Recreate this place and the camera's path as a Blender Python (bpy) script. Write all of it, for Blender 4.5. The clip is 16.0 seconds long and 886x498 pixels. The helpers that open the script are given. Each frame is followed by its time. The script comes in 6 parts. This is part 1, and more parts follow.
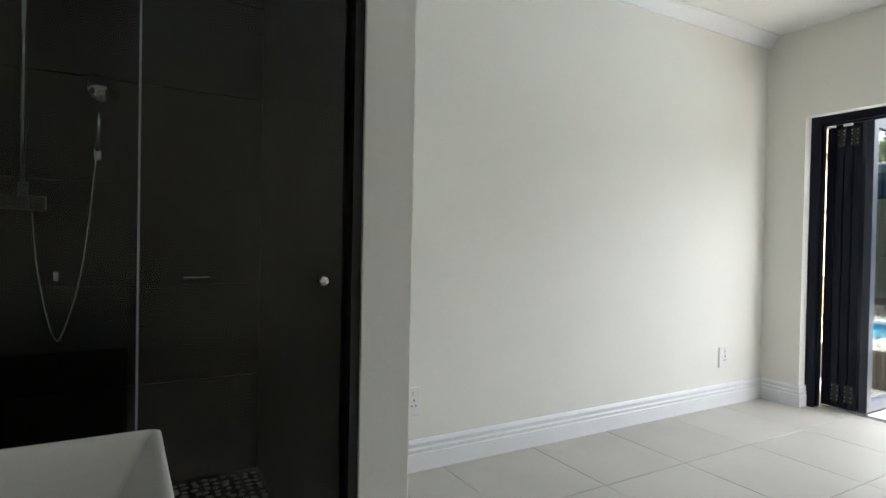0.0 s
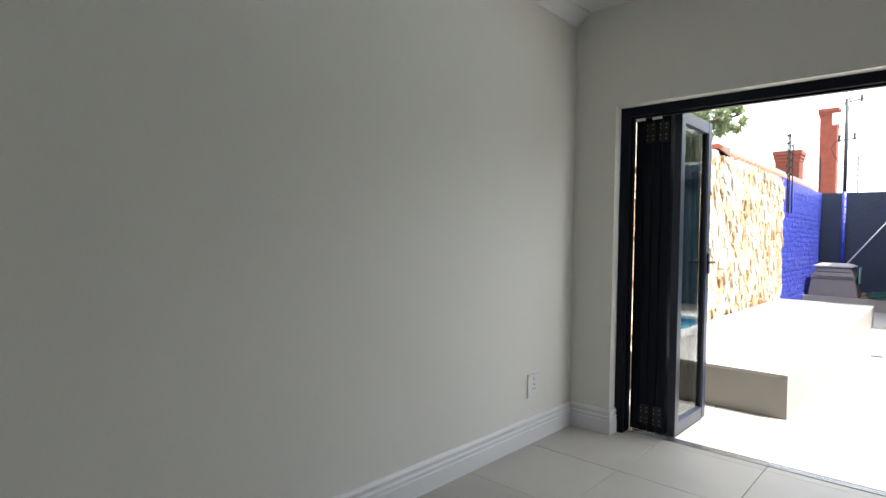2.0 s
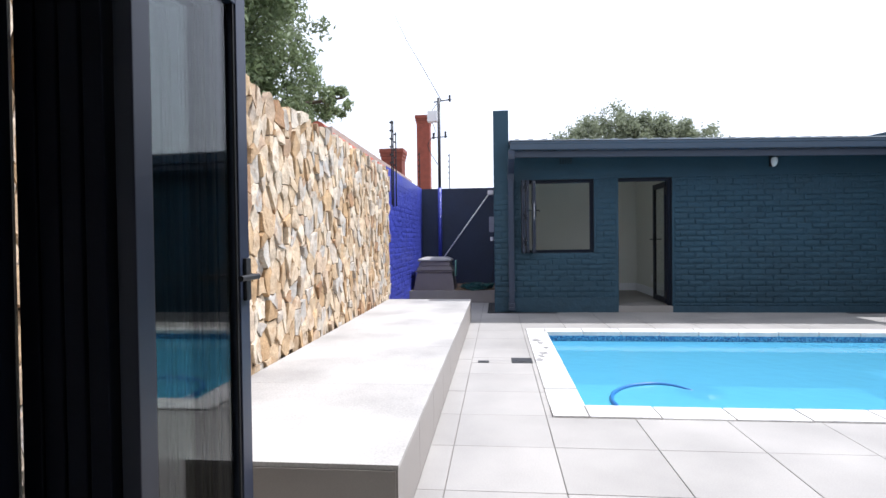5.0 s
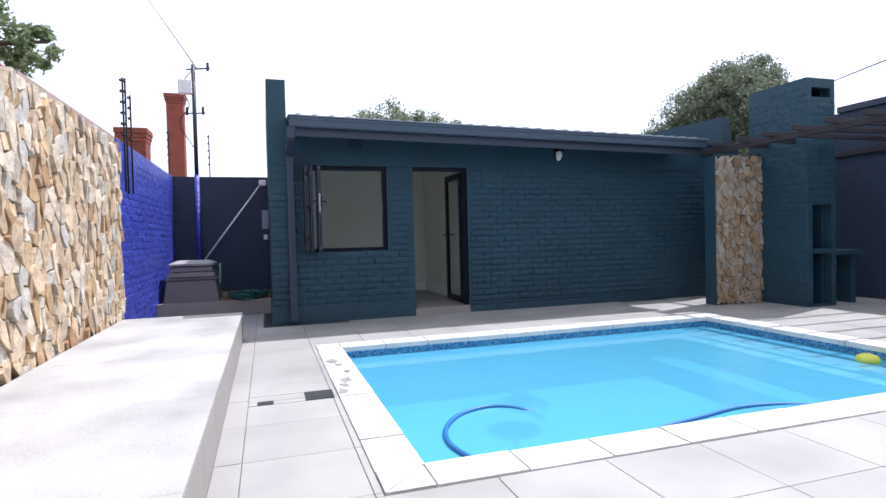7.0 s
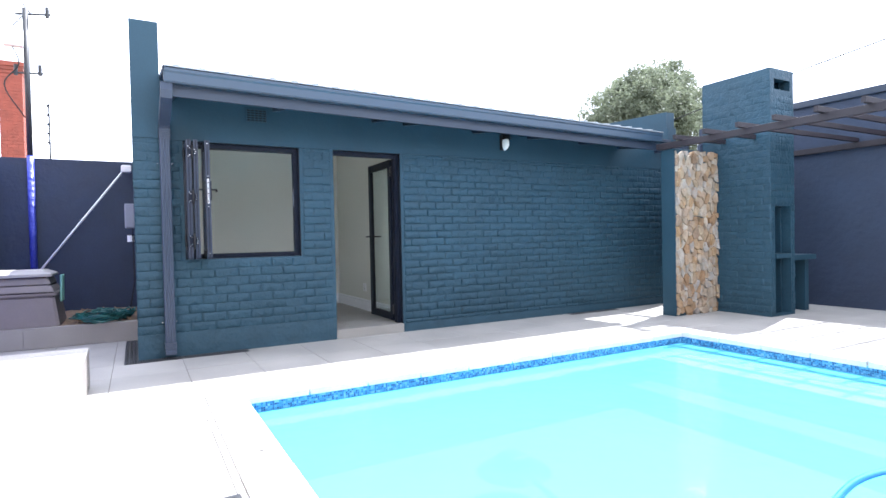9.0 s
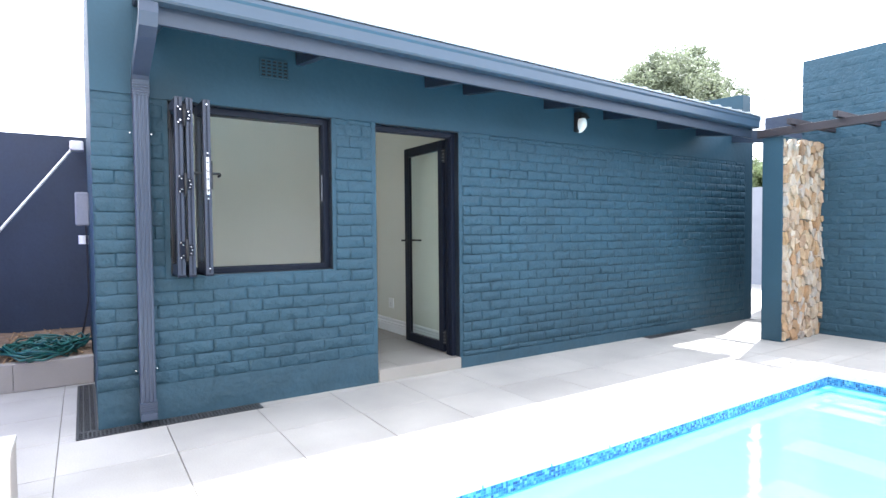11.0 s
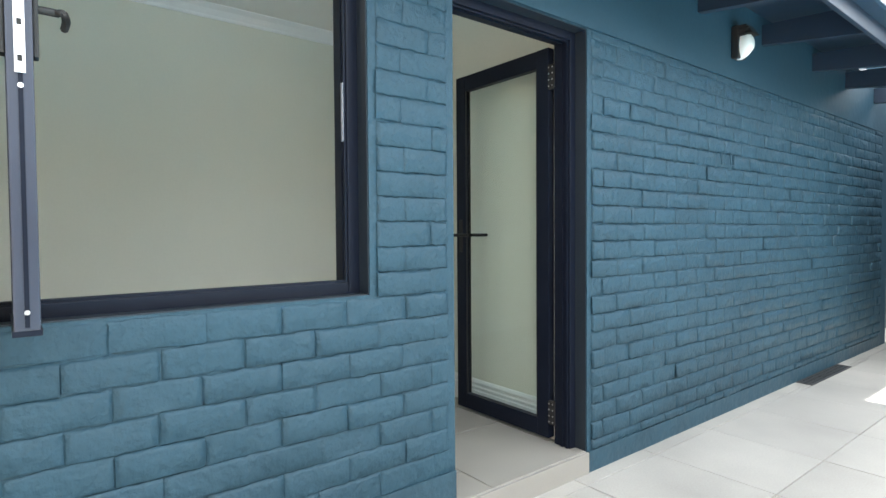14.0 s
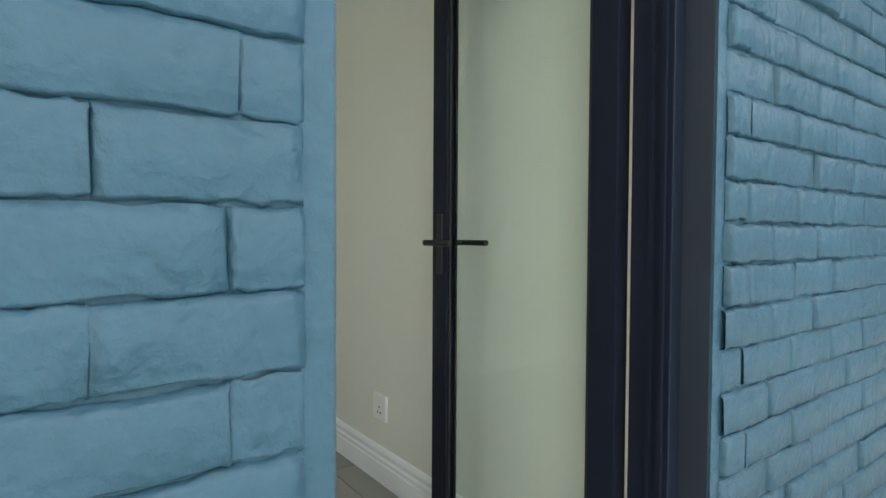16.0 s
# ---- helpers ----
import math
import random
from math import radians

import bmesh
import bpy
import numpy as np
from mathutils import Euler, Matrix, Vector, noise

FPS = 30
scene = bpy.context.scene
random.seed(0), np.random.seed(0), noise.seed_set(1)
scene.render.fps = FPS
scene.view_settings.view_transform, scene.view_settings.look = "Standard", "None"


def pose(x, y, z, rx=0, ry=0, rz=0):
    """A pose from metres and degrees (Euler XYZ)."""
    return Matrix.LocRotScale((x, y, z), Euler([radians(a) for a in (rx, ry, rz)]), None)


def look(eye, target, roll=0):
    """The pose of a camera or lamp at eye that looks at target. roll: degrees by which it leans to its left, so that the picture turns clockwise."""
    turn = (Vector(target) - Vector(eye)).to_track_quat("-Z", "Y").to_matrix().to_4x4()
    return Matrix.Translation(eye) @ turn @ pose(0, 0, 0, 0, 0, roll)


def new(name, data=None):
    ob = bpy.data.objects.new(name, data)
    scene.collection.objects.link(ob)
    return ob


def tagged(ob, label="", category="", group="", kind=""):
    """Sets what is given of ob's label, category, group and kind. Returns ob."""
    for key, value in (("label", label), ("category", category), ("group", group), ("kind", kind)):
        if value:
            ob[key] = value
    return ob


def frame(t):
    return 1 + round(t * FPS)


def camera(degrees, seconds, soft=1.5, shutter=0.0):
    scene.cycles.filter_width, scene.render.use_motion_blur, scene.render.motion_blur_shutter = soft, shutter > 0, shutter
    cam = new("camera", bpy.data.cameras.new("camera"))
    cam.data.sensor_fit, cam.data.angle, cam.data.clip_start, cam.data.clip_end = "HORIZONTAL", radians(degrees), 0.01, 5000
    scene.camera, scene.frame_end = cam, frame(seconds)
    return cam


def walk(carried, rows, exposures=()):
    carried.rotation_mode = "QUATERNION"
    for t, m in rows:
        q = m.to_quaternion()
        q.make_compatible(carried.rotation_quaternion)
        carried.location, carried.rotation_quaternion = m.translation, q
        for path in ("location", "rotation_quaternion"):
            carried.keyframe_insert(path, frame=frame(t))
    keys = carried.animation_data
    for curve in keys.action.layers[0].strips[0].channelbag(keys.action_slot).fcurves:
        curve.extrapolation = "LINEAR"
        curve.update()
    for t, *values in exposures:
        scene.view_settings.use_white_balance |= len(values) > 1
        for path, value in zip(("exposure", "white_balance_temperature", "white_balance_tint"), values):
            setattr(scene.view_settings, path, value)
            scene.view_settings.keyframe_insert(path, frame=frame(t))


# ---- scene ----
cam = camera(77.2, 16.0)
PATH = [
    (0, (0.42, 0.31, 1.102), (1.422, 2.041, 1.075), 1.1),
    (0.5, (0.586, 0.368, 1.107), (1.643, 2.066, 1.079), 1.2),
    (1, (0.791, 0.482, 1.137), (1.951, 2.111, 1.112), 0.8),
    (1.5, (1.008, 0.711, 1.154), (2.313, 2.227, 1.124), 1.12),
    (2, (1.283, 0.873, 1.196), (2.763, 2.218, 1.154), 1.0),
    (2.5, (1.644, 0.996, 1.19), (3.302, 2.115, 1.155), 0.6),
    (3, (2.005, 1.088, 1.193), (3.809, 1.951, 1.157), 0.2),
    (3.5, (2.387, 1.127, 1.21), (4.284, 1.761, 1.176), -0.3),
    (4, (2.758, 1.17, 1.207), (4.695, 1.667, 1.173), -0.4),
    (6.5, (4.559, 1.35, 1.12), (6.517, 0.947, 1.076), -1.35),
    (7, (4.843, 1.364, 1.113), (6.749, 0.758, 1.066), -1.45),
    (7.5, (5.177, 1.307, 1.076), (7.034, 0.567, 1.03), -1.55),
    (8, (5.53, 1.274, 1.079), (7.352, 0.451, 1.027), -1.45),
    (8.2, (5.703, 1.273, 1.061), (7.507, 0.41, 1.017), -1.42),
    (10.3, (7.718, 1.383, 1.186), (9.421, 0.336, 1.12), -0.65),
    (10.5, (7.904, 1.385, 1.194), (9.598, 0.323, 1.129), -0.6),
    (11, (8.357, 1.368, 1.219), (10.035, 0.279, 1.155), -0.5),
    (11.5, (8.798, 1.366, 1.23), (10.458, 0.252, 1.163), -0.3),
    (12, (9.252, 1.344, 1.205), (10.888, 0.197, 1.153), -0.45),
    (12.5, (9.689, 1.289, 1.193), (11.307, 0.116, 1.142), -0.4),
    (13, (10.095, 1.191, 1.179), (11.686, -0.021, 1.12), -0.14),
    (13.5, (10.444, 0.98, 1.165), (12.017, -0.251, 1.101), -0.16),
    (14, (10.758, 0.723, 1.147), (12.329, -0.513, 1.087), -0.4),
    (15, (11.352, 0.129, 1.15), (12.928, -1.1, 1.099), -0.4),
    (15.9, (11.781, -0.302, 1.16), (13.388, -1.491, 1.103), 0.2),
    (16, (11.822, -0.35, 1.159), (13.44, -1.525, 1.103), 0.3),
]
EXPOSURES = [(0.0, 2.72, 6450, 7), (0.5, 2.45, 6450, 7), (1.0, 2.2, 6450, 8), (1.5, 1.95, 6450, 8), (2.5, 1.3, 6350, 9), (3.0, 1.15, 6200, 10), (3.5, 1.15, 6100, 10), (4.0, 1.0, 6050, 11),
             (6.3, -0.02, 5800, 17), (7.0, 0.35, 5800, 16), (8.2, 1.25, 5800, 15), (10.3, 2.3, 5950, 12), (12.0, 2.3, 6100, 10), (14.0, 2.4, 6450, 5), (15.5, 2.45, 6600, 3), (16.0, 2.45, 6600, 3)]
walk(cam, [(t, look(eye, target, roll)) for t, eye, target, roll in PATH], EXPOSURES)

# ---- world, sun, exposure ----
SUN_DIR = Vector((0.165, -0.51, 1.0)).normalized()      # towards the sun
world = bpy.data.worlds.new("sky")
scene.world = world
world.use_nodes = True
wn = world.node_tree.nodes
wl = world.node_tree.links
sky = wn.new("ShaderNodeTexSky")
sky.sky_type = 'NISHITA'
sky.sun_disc = False
sky.sun_elevation = math.asin(SUN_DIR.z)
sky.sun_rotation = math.atan2(SUN_DIR.x, SUN_DIR.y)
sky.dust_density = 4.0
haze = wn.new("ShaderNodeMixRGB")
haze.inputs[0].default_value = 0.72
haze.inputs[2].default_value = (10.5, 10.8, 11.2, 1)
wl.new(sky.outputs[0], haze.inputs[1])
wl.new(haze.outputs[0], wn["Background"].inputs[0])
wn["Background"].inputs[1].default_value = 0.12
sun = new("sun", bpy.data.lights.new("sun", 'SUN'))
sun.data.energy = 4.2
sun.data.angle = radians(0.8)
sun.data.color = (1.0, 0.97, 0.925)
sun.matrix_world = look(SUN_DIR * 40, (0, 0, 0))


# ---- materials ----
def mat(name, color, rough=0.6, metal=0.0, var=0.12, scale=3.0, grain=60.0, bump=0.15, bump_scale=None,
        spec=0.5, rnd=0.0, dist=0.004, tint=None):
    """Principled paint or stone: colour varied at two scales, with a fine bump. rnd: change from piece to piece."""
    m = bpy.data.materials.new(name)
    m.use_nodes = True
    n, l = m.node_tree.nodes, m.node_tree.links
    b = n["Principled BSDF"]
    b.inputs["Roughness"].default_value = rough
    b.inputs["Metallic"].default_value = metal
    b.inputs["Specular IOR Level"].default_value = spec
    tc = n.new("ShaderNodeTexCoord")
    big = n.new("ShaderNodeTexNoise")
    big.inputs["Scale"].default_value = scale
    big.inputs["Detail"].default_value = 5
    fine = n.new("ShaderNodeTexNoise")
    fine.inputs["Scale"].default_value = grain
    fine.inputs["Detail"].default_value = 4
    geo = n.new("ShaderNodeNewGeometry")
    for node in (big, fine):
        l.new(geo.outputs["Position"], node.inputs["Vector"])
    ramp = n.new("ShaderNodeMapRange")
    ramp.inputs["From Min"].default_value, ramp.inputs["From Max"].default_value = 0.25, 0.75
    ramp.inputs["To Min"].default_value, ramp.inputs["To Max"].default_value = 1 - var, 1 + var
    l.new(big.outputs["Fac"], ramp.inputs["Value"])
    ramp2 = n.new("ShaderNodeMapRange")
    ramp2.inputs["From Min"].default_value, ramp2.inputs["From Max"].default_value = 0.25, 0.75
    ramp2.inputs["To Min"].default_value, ramp2.inputs["To Max"].default_value = 1 - var * 0.5, 1 + var * 0.5
    l.new(fine.outputs["Fac"], ramp2.inputs["Value"])
    mul = n.new("ShaderNodeMath")
    mul.operation = 'MULTIPLY'
    l.new(ramp.outputs[0], mul.inputs[0])
    l.new(ramp2.outputs[0], mul.inputs[1])
    last = mul.outputs[0]
    hsv = n.new("ShaderNodeHueSaturation")
    hsv.inputs["Color"].default_value = (*color, 1)
    if rnd:
        info = n.new("ShaderNodeObjectInfo")
        r3 = n.new("ShaderNodeMapRange")
        r3.inputs["To Min"].default_value, r3.inputs["To Max"].default_value = 1 - rnd, 1 + rnd
        l.new(info.outputs["Random"], r3.inputs["Value"])
        m2 = n.new("ShaderNodeMath")
        m2.operation = 'MULTIPLY'
        l.new(last, m2.inputs[0])
        l.new(r3.outputs[0], m2.inputs[1])
        last = m2.outputs[0]
    l.new(last, hsv.inputs["Value"])
    l.new(hsv.outputs[0], b.inputs["Base Color"])
    rr = n.new("ShaderNodeMapRange")
    rr.inputs["To Min"].default_value, rr.inputs["To Max"].default_value = max(rough - 0.08, 0.03), min(rough + 0.08, 1)
    l.new(big.outputs["Fac"], rr.inputs["Value"])
    l.new(rr.outputs[0], b.inputs["Roughness"])
    if bump:
        bp = n.new("ShaderNodeBump")
        bp.inputs["Strength"].default_value = bump
        bp.inputs["Distance"].default_value = dist
        if bump_scale:
            bt = n.new("ShaderNodeTexNoise")
            bt.inputs["Scale"].default_value = bump_scale
            bt.inputs["Detail"].default_value = 6
            l.new(geo.outputs["Position"], bt.inputs["Vector"])
            l.new(bt.outputs["Fac"], bp.inputs["Height"])
        else:
            l.new(fine.outputs["Fac"], bp.inputs["Height"])
        l.new(bp.outputs[0], b.inputs["Normal"])
    return m


def stone_mat(name, stops):
    """Split sandstone: each piece has its own tone from the ramp, with grain and stains."""
    m = mat(name, (0.4, 0.33, 0.24), 0.85, var=0.32, scale=9, grain=70, bump=0.9, bump_scale=26, dist=0.014)
    n, l = m.node_tree.nodes, m.node_tree.links
    hsv = [x for x in n if x.type == 'HUE_SAT'][0]
    info = n.new("ShaderNodeObjectInfo")
    geo = [x for x in n if x.type == 'NEW_GEOMETRY'][0]
    add = n.new("ShaderNodeMath")
    add.operation = 'ADD'
    l.new(info.outputs["Random"], add.inputs[0])
    l.new(geo.outputs["Random Per Island"], add.inputs[1])
    fr = n.new("ShaderNodeMath")
    fr.operation = 'FRACT'
    l.new(add.outputs[0], fr.inputs[0])
    cr = n.new("ShaderNodeValToRGB")
    cr.color_ramp.interpolation = 'LINEAR'
    el = cr.color_ramp.elements
    while len(el) < len(stops):
        el.new(0.5)
    for e, (p, c) in zip(el, stops):
        e.position, e.color = p, (*c, 1)
    l.new(fr.outputs[0], cr.inputs[0])
    rust = n.new("ShaderNodeTexNoise")
    rust.inputs["Scale"].default_value = 13
    rust.inputs["Detail"].default_value = 5
    l.new(geo.outputs["Position"], rust.inputs["Vector"])
    rr2 = n.new("ShaderNodeMapRange")
    rr2.inputs["From Min"].default_value, rr2.inputs["From Max"].default_value = 0.52, 0.70
    rr2.inputs["To Max"].default_value = 0.6
    l.new(rust.outputs["Fac"], rr2.inputs["Value"])
    mx = n.new("ShaderNodeMix")
    mx.data_type = 'RGBA'
    l.new(rr2.outputs[0], mx.inputs[0])
    l.new(cr.outputs[0], mx.inputs[6])
    mx.inputs[7].default_value = (0.33, 0.19, 0.085, 1)
    l.new(mx.outputs[2], hsv.inputs["Color"])
    return m


def glass_mat(name, tint=(1, 1, 1), rough=0.0, bump=0.0, bscale=4.0, ior=1.45, cloudy=None):
    """A thin pane or a water surface: clear, with a Fresnel gloss."""
    m = bpy.data.materials.new(name)
    m.use_nodes = True
    n, l = m.node_tree.nodes, m.node_tree.links
    n.remove(n["Principled BSDF"])
    tr = n.new("ShaderNodeBsdfTransparent")
    tr.inputs[0].default_value = (*tint, 1)
    gl = n.new("ShaderNodeBsdfGlossy")
    gl.inputs["Roughness"].default_value = rough
    lw = n.new("ShaderNodeLayerWeight")
    lw.inputs["Blend"].default_value = 0.5
    pw = n.new("ShaderNodeMath")
    pw.operation = 'POWER'
    pw.inputs[1].default_value = 5.0
    l.new(lw.outputs["Facing"], pw.inputs[0])
    fr = n.new("ShaderNodeMapRange")
    fr.inputs["To Min"].default_value = ((ior - 1) / (ior + 1)) ** 2
    l.new(pw.outputs[0], fr.inputs["Value"])
    mix = n.new("ShaderNodeMixShader")
    l.new(fr.outputs[0], mix.inputs[0])
    if cloudy:
        df = n.new("ShaderNodeBsdfDiffuse")
        df.inputs[0].default_value = (*cloudy[0], 1)
        turbid = n.new("ShaderNodeMixShader")
        turbid.inputs[0].default_value = cloudy[1]
        l.new(tr.outputs[0], turbid.inputs[1])
        l.new(df.outputs[0], turbid.inputs[2])
        l.new(turbid.outputs[0], mix.inputs[1])
    else:
        l.new(tr.outputs[0], mix.inputs[1])
    l.new(gl.outputs[0], mix.inputs[2])
    l.new(mix.outputs[0], n["Material Output"].inputs[0])
    if bump:
        geo = n.new("ShaderNodeNewGeometry")
        t = n.new("ShaderNodeTexNoise")
        t.inputs["Scale"].default_value = bscale
        t.inputs["Detail"].default_value = 3
        l.new(geo.outputs["Position"], t.inputs["Vector"])
        bp = n.new("ShaderNodeBump")
        bp.inputs["Strength"].default_value = bump
        bp.inputs["Distance"].default_value = 0.02
        l.new(t.outputs["Fac"], bp.inputs["Height"])
        l.new(bp.outputs[0], gl.inputs["Normal"])
        l.new(bp.outputs[0], lw.inputs["Normal"])
    return m


M_PLASTER = mat("white_wall_paint", (0.80, 0.795, 0.75), 0.75, var=0.03, scale=1.2, grain=120, bump=0.12, bump_scale=14, dist=0.006)
M_CEIL = mat("ceiling_paint", (0.80, 0.80, 0.79), 0.8, var=0.02, scale=1.0, bump=0.06, bump_scale=30)
M_TRIM = mat("trim_gloss_paint", (0.80, 0.81, 0.83), 0.35, var=0.03, scale=3, bump=0.05, bump_scale=25)
M_FLOOR = mat("grey_porcelain_tile", (0.46, 0.445, 0.415), 0.42, var=0.09, scale=2.2, grain=160, bump=0.05, rnd=0.04, spec=0.4)
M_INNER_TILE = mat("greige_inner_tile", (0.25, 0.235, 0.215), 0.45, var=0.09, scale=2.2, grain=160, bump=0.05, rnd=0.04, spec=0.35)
M_GROUT = mat("grout", (0.37, 0.355, 0.33), 0.9, var=0.15, scale=20, bump=0.3)
M_PAVE = mat("pale_porcelain_paving", (0.350, 0.333, 0.308), 0.5, var=0.17, scale=1.6, grain=130, bump=0.08, rnd=0.05, spec=0.35)
M_PAVE_GROUT = mat("paving_grout", (0.22, 0.205, 0.185), 0.95, var=0.2, scale=15, bump=0.4)
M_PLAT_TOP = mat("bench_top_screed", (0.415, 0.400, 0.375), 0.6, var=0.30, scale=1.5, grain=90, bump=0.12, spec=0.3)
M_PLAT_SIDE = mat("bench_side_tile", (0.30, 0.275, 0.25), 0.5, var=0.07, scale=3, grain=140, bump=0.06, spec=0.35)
M_TEAL = mat("teal_wall_paint", (0.0208, 0.0545, 0.0800), 0.55, var=0.13, scale=2.2, grain=45, bump=0.9, bump_scale=30, dist=0.009, rnd=0.03, spec=0.3)
nn, ll = M_TEAL.node_tree.nodes, M_TEAL.node_tree.links
last_bump = [x for x in nn if x.type == 'BUMP'][0]
geo_t = [x for x in nn if x.type == 'NEW_GEOMETRY'][0]
for sc, det, dis, stg, dst in ((9.0, 3, 0.4, 0.55, 0.020), (60.0, 5, 0.8, 0.30, 0.0035)):
    nt = nn.new("ShaderNodeTexNoise")
    nt.inputs["Scale"].default_value, nt.inputs["Detail"].default_value, nt.inputs["Distortion"].default_value = sc, det, dis
    ll.new(geo_t.outputs["Position"], nt.inputs["Vector"])
    bp = nn.new("ShaderNodeBump")
    bp.inputs["Strength"].default_value, bp.inputs["Distance"].default_value = stg, dst
    ll.new(nt.outputs["Fac"], bp.inputs["Height"])
    ll.new(last_bump.outputs[0], bp.inputs["Normal"])
    last_bump = bp
ll.new(last_bump.outputs[0], nn["Principled BSDF"].inputs["Normal"])
M_TEAL_PLASTER = mat("teal_plaster", (0.0208, 0.0545, 0.0800), 0.58, var=0.10, scale=1.8, grain=50, bump=0.4, bump_scale=16, dist=0.007, spec=0.3)
M_TEAL_ROUGH = mat("teal_plinth", (0.0208, 0.0545, 0.0800), 0.55, var=0.14, scale=5, grain=40, bump=0.9, bump_scale=13, dist=0.014, spec=0.4)
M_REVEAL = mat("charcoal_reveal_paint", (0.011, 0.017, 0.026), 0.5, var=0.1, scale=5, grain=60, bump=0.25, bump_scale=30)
M_NAVY = mat("navy_wall_paint", (0.020, 0.032, 0.062), 0.6, var=0.15, scale=2.5, grain=40, bump=0.7, bump_scale=12, dist=0.012)
M_BLUE = mat("ultramarine_wall_paint", (0.046, 0.060, 0.36), 0.42, var=0.2, scale=4, grain=40, bump=1.0, bump_scale=15, dist=0.03, rnd=0.06)
M_FASCIA = mat("fascia_paint", (0.020, 0.031, 0.052), 0.4, var=0.08, scale=3, bump=0.08)
M_GUTTER = mat("gutter_enamel", (0.032, 0.055, 0.085), 0.32, var=0.06, scale=2, bump=0.03)
M_PIPE = mat("downpipe_enamel", (0.040, 0.054, 0.086), 0.36, var=0.06, scale=3, bump=0.04)
M_ALU = mat("charcoal_aluminium", (0.0075, 0.0100, 0.0185), 0.34, var=0.08, scale=8, grain=300, bump=0.03, spec=0.12)
M_ALU_EDGE = mat("grey_aluminium_edge", (0.020, 0.026, 0.046), 0.38, var=0.07, scale=8, grain=300, bump=0.03)
M_RUBBER = mat("black_rubber", (0.008, 0.008, 0.009), 0.6, var=0.1, bump=0.05)
M_STEEL = mat("steel", (0.62, 0.62, 0.64), 0.25, metal=1.0, var=0.05, bump=0.02)
M_CHROME = mat("chrome", (0.75, 0.75, 0.77), 0.12, metal=1.0, var=0.03, bump=0)
M_WHITE_PLASTIC = mat("white_plastic", (0.78, 0.78, 0.77), 0.35, var=0.03, bump=0.02)
M_DARK_HOLE = mat("dark_slot", (0.01, 0.01, 0.01), 0.8, var=0.05, bump=0)
M_CERAMIC = mat("white_ceramic", (0.80, 0.80, 0.78), 0.16, var=0.02, bump=0)
M_SHOWER = mat("black_slate_tile", (0.006, 0.0058, 0.005), 0.34, var=0.30, scale=3, grain=60, bump=0, rnd=0.15, spec=0.28)
M_DARK_GROUT = mat("dark_grout", (0.011, 0.010, 0.009), 0.8, var=0.2, scale=20, bump=0.2, spec=0.2)
M_COPING = mat("white_coping", (0.60, 0.585, 0.56), 0.6, var=0.16, scale=5, grain=80, bump=0.2, rnd=0.05)
M_STAIN = mat("damp_stain", (0.25, 0.245, 0.23), 0.7, var=0.5, scale=30, grain=90, bump=0.3)
M_STEP = mat("pale_pool_step", (0.50, 0.82, 0.92), 0.6, var=0.06, scale=2, grain=30, bump=0.05)
M_POOL = mat("pool_plaster", (0.10, 0.42, 0.62), 0.6, var=0.08, scale=1.5, grain=30, bump=0.05)
M_GLASS = glass_mat("clear_glass", (0.93, 0.96, 0.95))
M_SHOWER_GLASS = glass_mat("shower_glass", (0.82, 0.85, 0.82))
M_WATER = glass_mat("pool_water", (0.80, 0.95, 0.99), rough=0.02, bump=0.22, bscale=4.0, ior=1.33, cloudy=((0.105, 0.385, 0.535), 0.79))
M_GRATE = mat("black_drain_grate", (0.035, 0.037, 0.040), 0.5, var=0.2, scale=20, bump=0.1)
M_TIMBER = mat("dark_stained_timber", (0.020, 0.015, 0.019), 0.55, var=0.25, scale=6, grain=50, bump=0.25)
M_TERRACOTTA = mat("terracotta_roof_tile", (0.34, 0.085, 0.048), 0.75, var=0.2, scale=4, grain=40, bump=0.3, rnd=0.12)
M_REDBRICK = mat("red_face_brick", (0.22, 0.055, 0.035), 0.8, var=0.2, scale=6, grain=60, bump=0.4, rnd=0.2)
M_MORTAR = mat("mortar", (0.36, 0.28, 0.23), 0.9, var=0.15, scale=10, bump=0.4)
M_PUMP = mat("taupe_plastic_cover", (0.20, 0.17, 0.165), 0.5, var=0.08, scale=4, bump=0.08)
M_PUMP_TOP = mat("pale_plastic_lid", (0.36, 0.34, 0.325), 0.5, var=0.08, scale=4, bump=0.08)
M_HOSE_GREEN = mat("green_hose", (0.012, 0.095, 0.088), 0.4, var=0.1, bump=0.02)
M_HOSE_BLUE = mat("blue_pool_hose", (0.02, 0.14, 0.36), 0.4, var=0.1, bump=0.05)
M_EARTH = mat("brown_earth", (0.20, 0.135, 0.09), 0.95, var=0.35, scale=9, grain=60, bump=0.8, bump_scale=30, dist=0.02)
M_GROUND = mat("ground", (0.22, 0.20, 0.15), 0.95, var=0.25, scale=0.6, grain=8, bump=0.3)
M_BARK = mat("bark", (0.12, 0.09, 0.065), 0.9, var=0.25, scale=8, grain=40, bump=0.7)
M_LEAF = mat("leaf", (0.20, 0.25, 0.125), 0.5, var=0.35, scale=1.2, grain=12, bump=0)
M_LEAF_PALE = mat("grey_green_leaf", (0.23, 0.26, 0.17), 0.55, var=0.35, scale=1.2, grain=12, bump=0)
M_LEAF_DARK = mat("dull_green_leaf", (0.16, 0.185, 0.12), 0.55, var=0.4, scale=1.6, grain=12, bump=0)
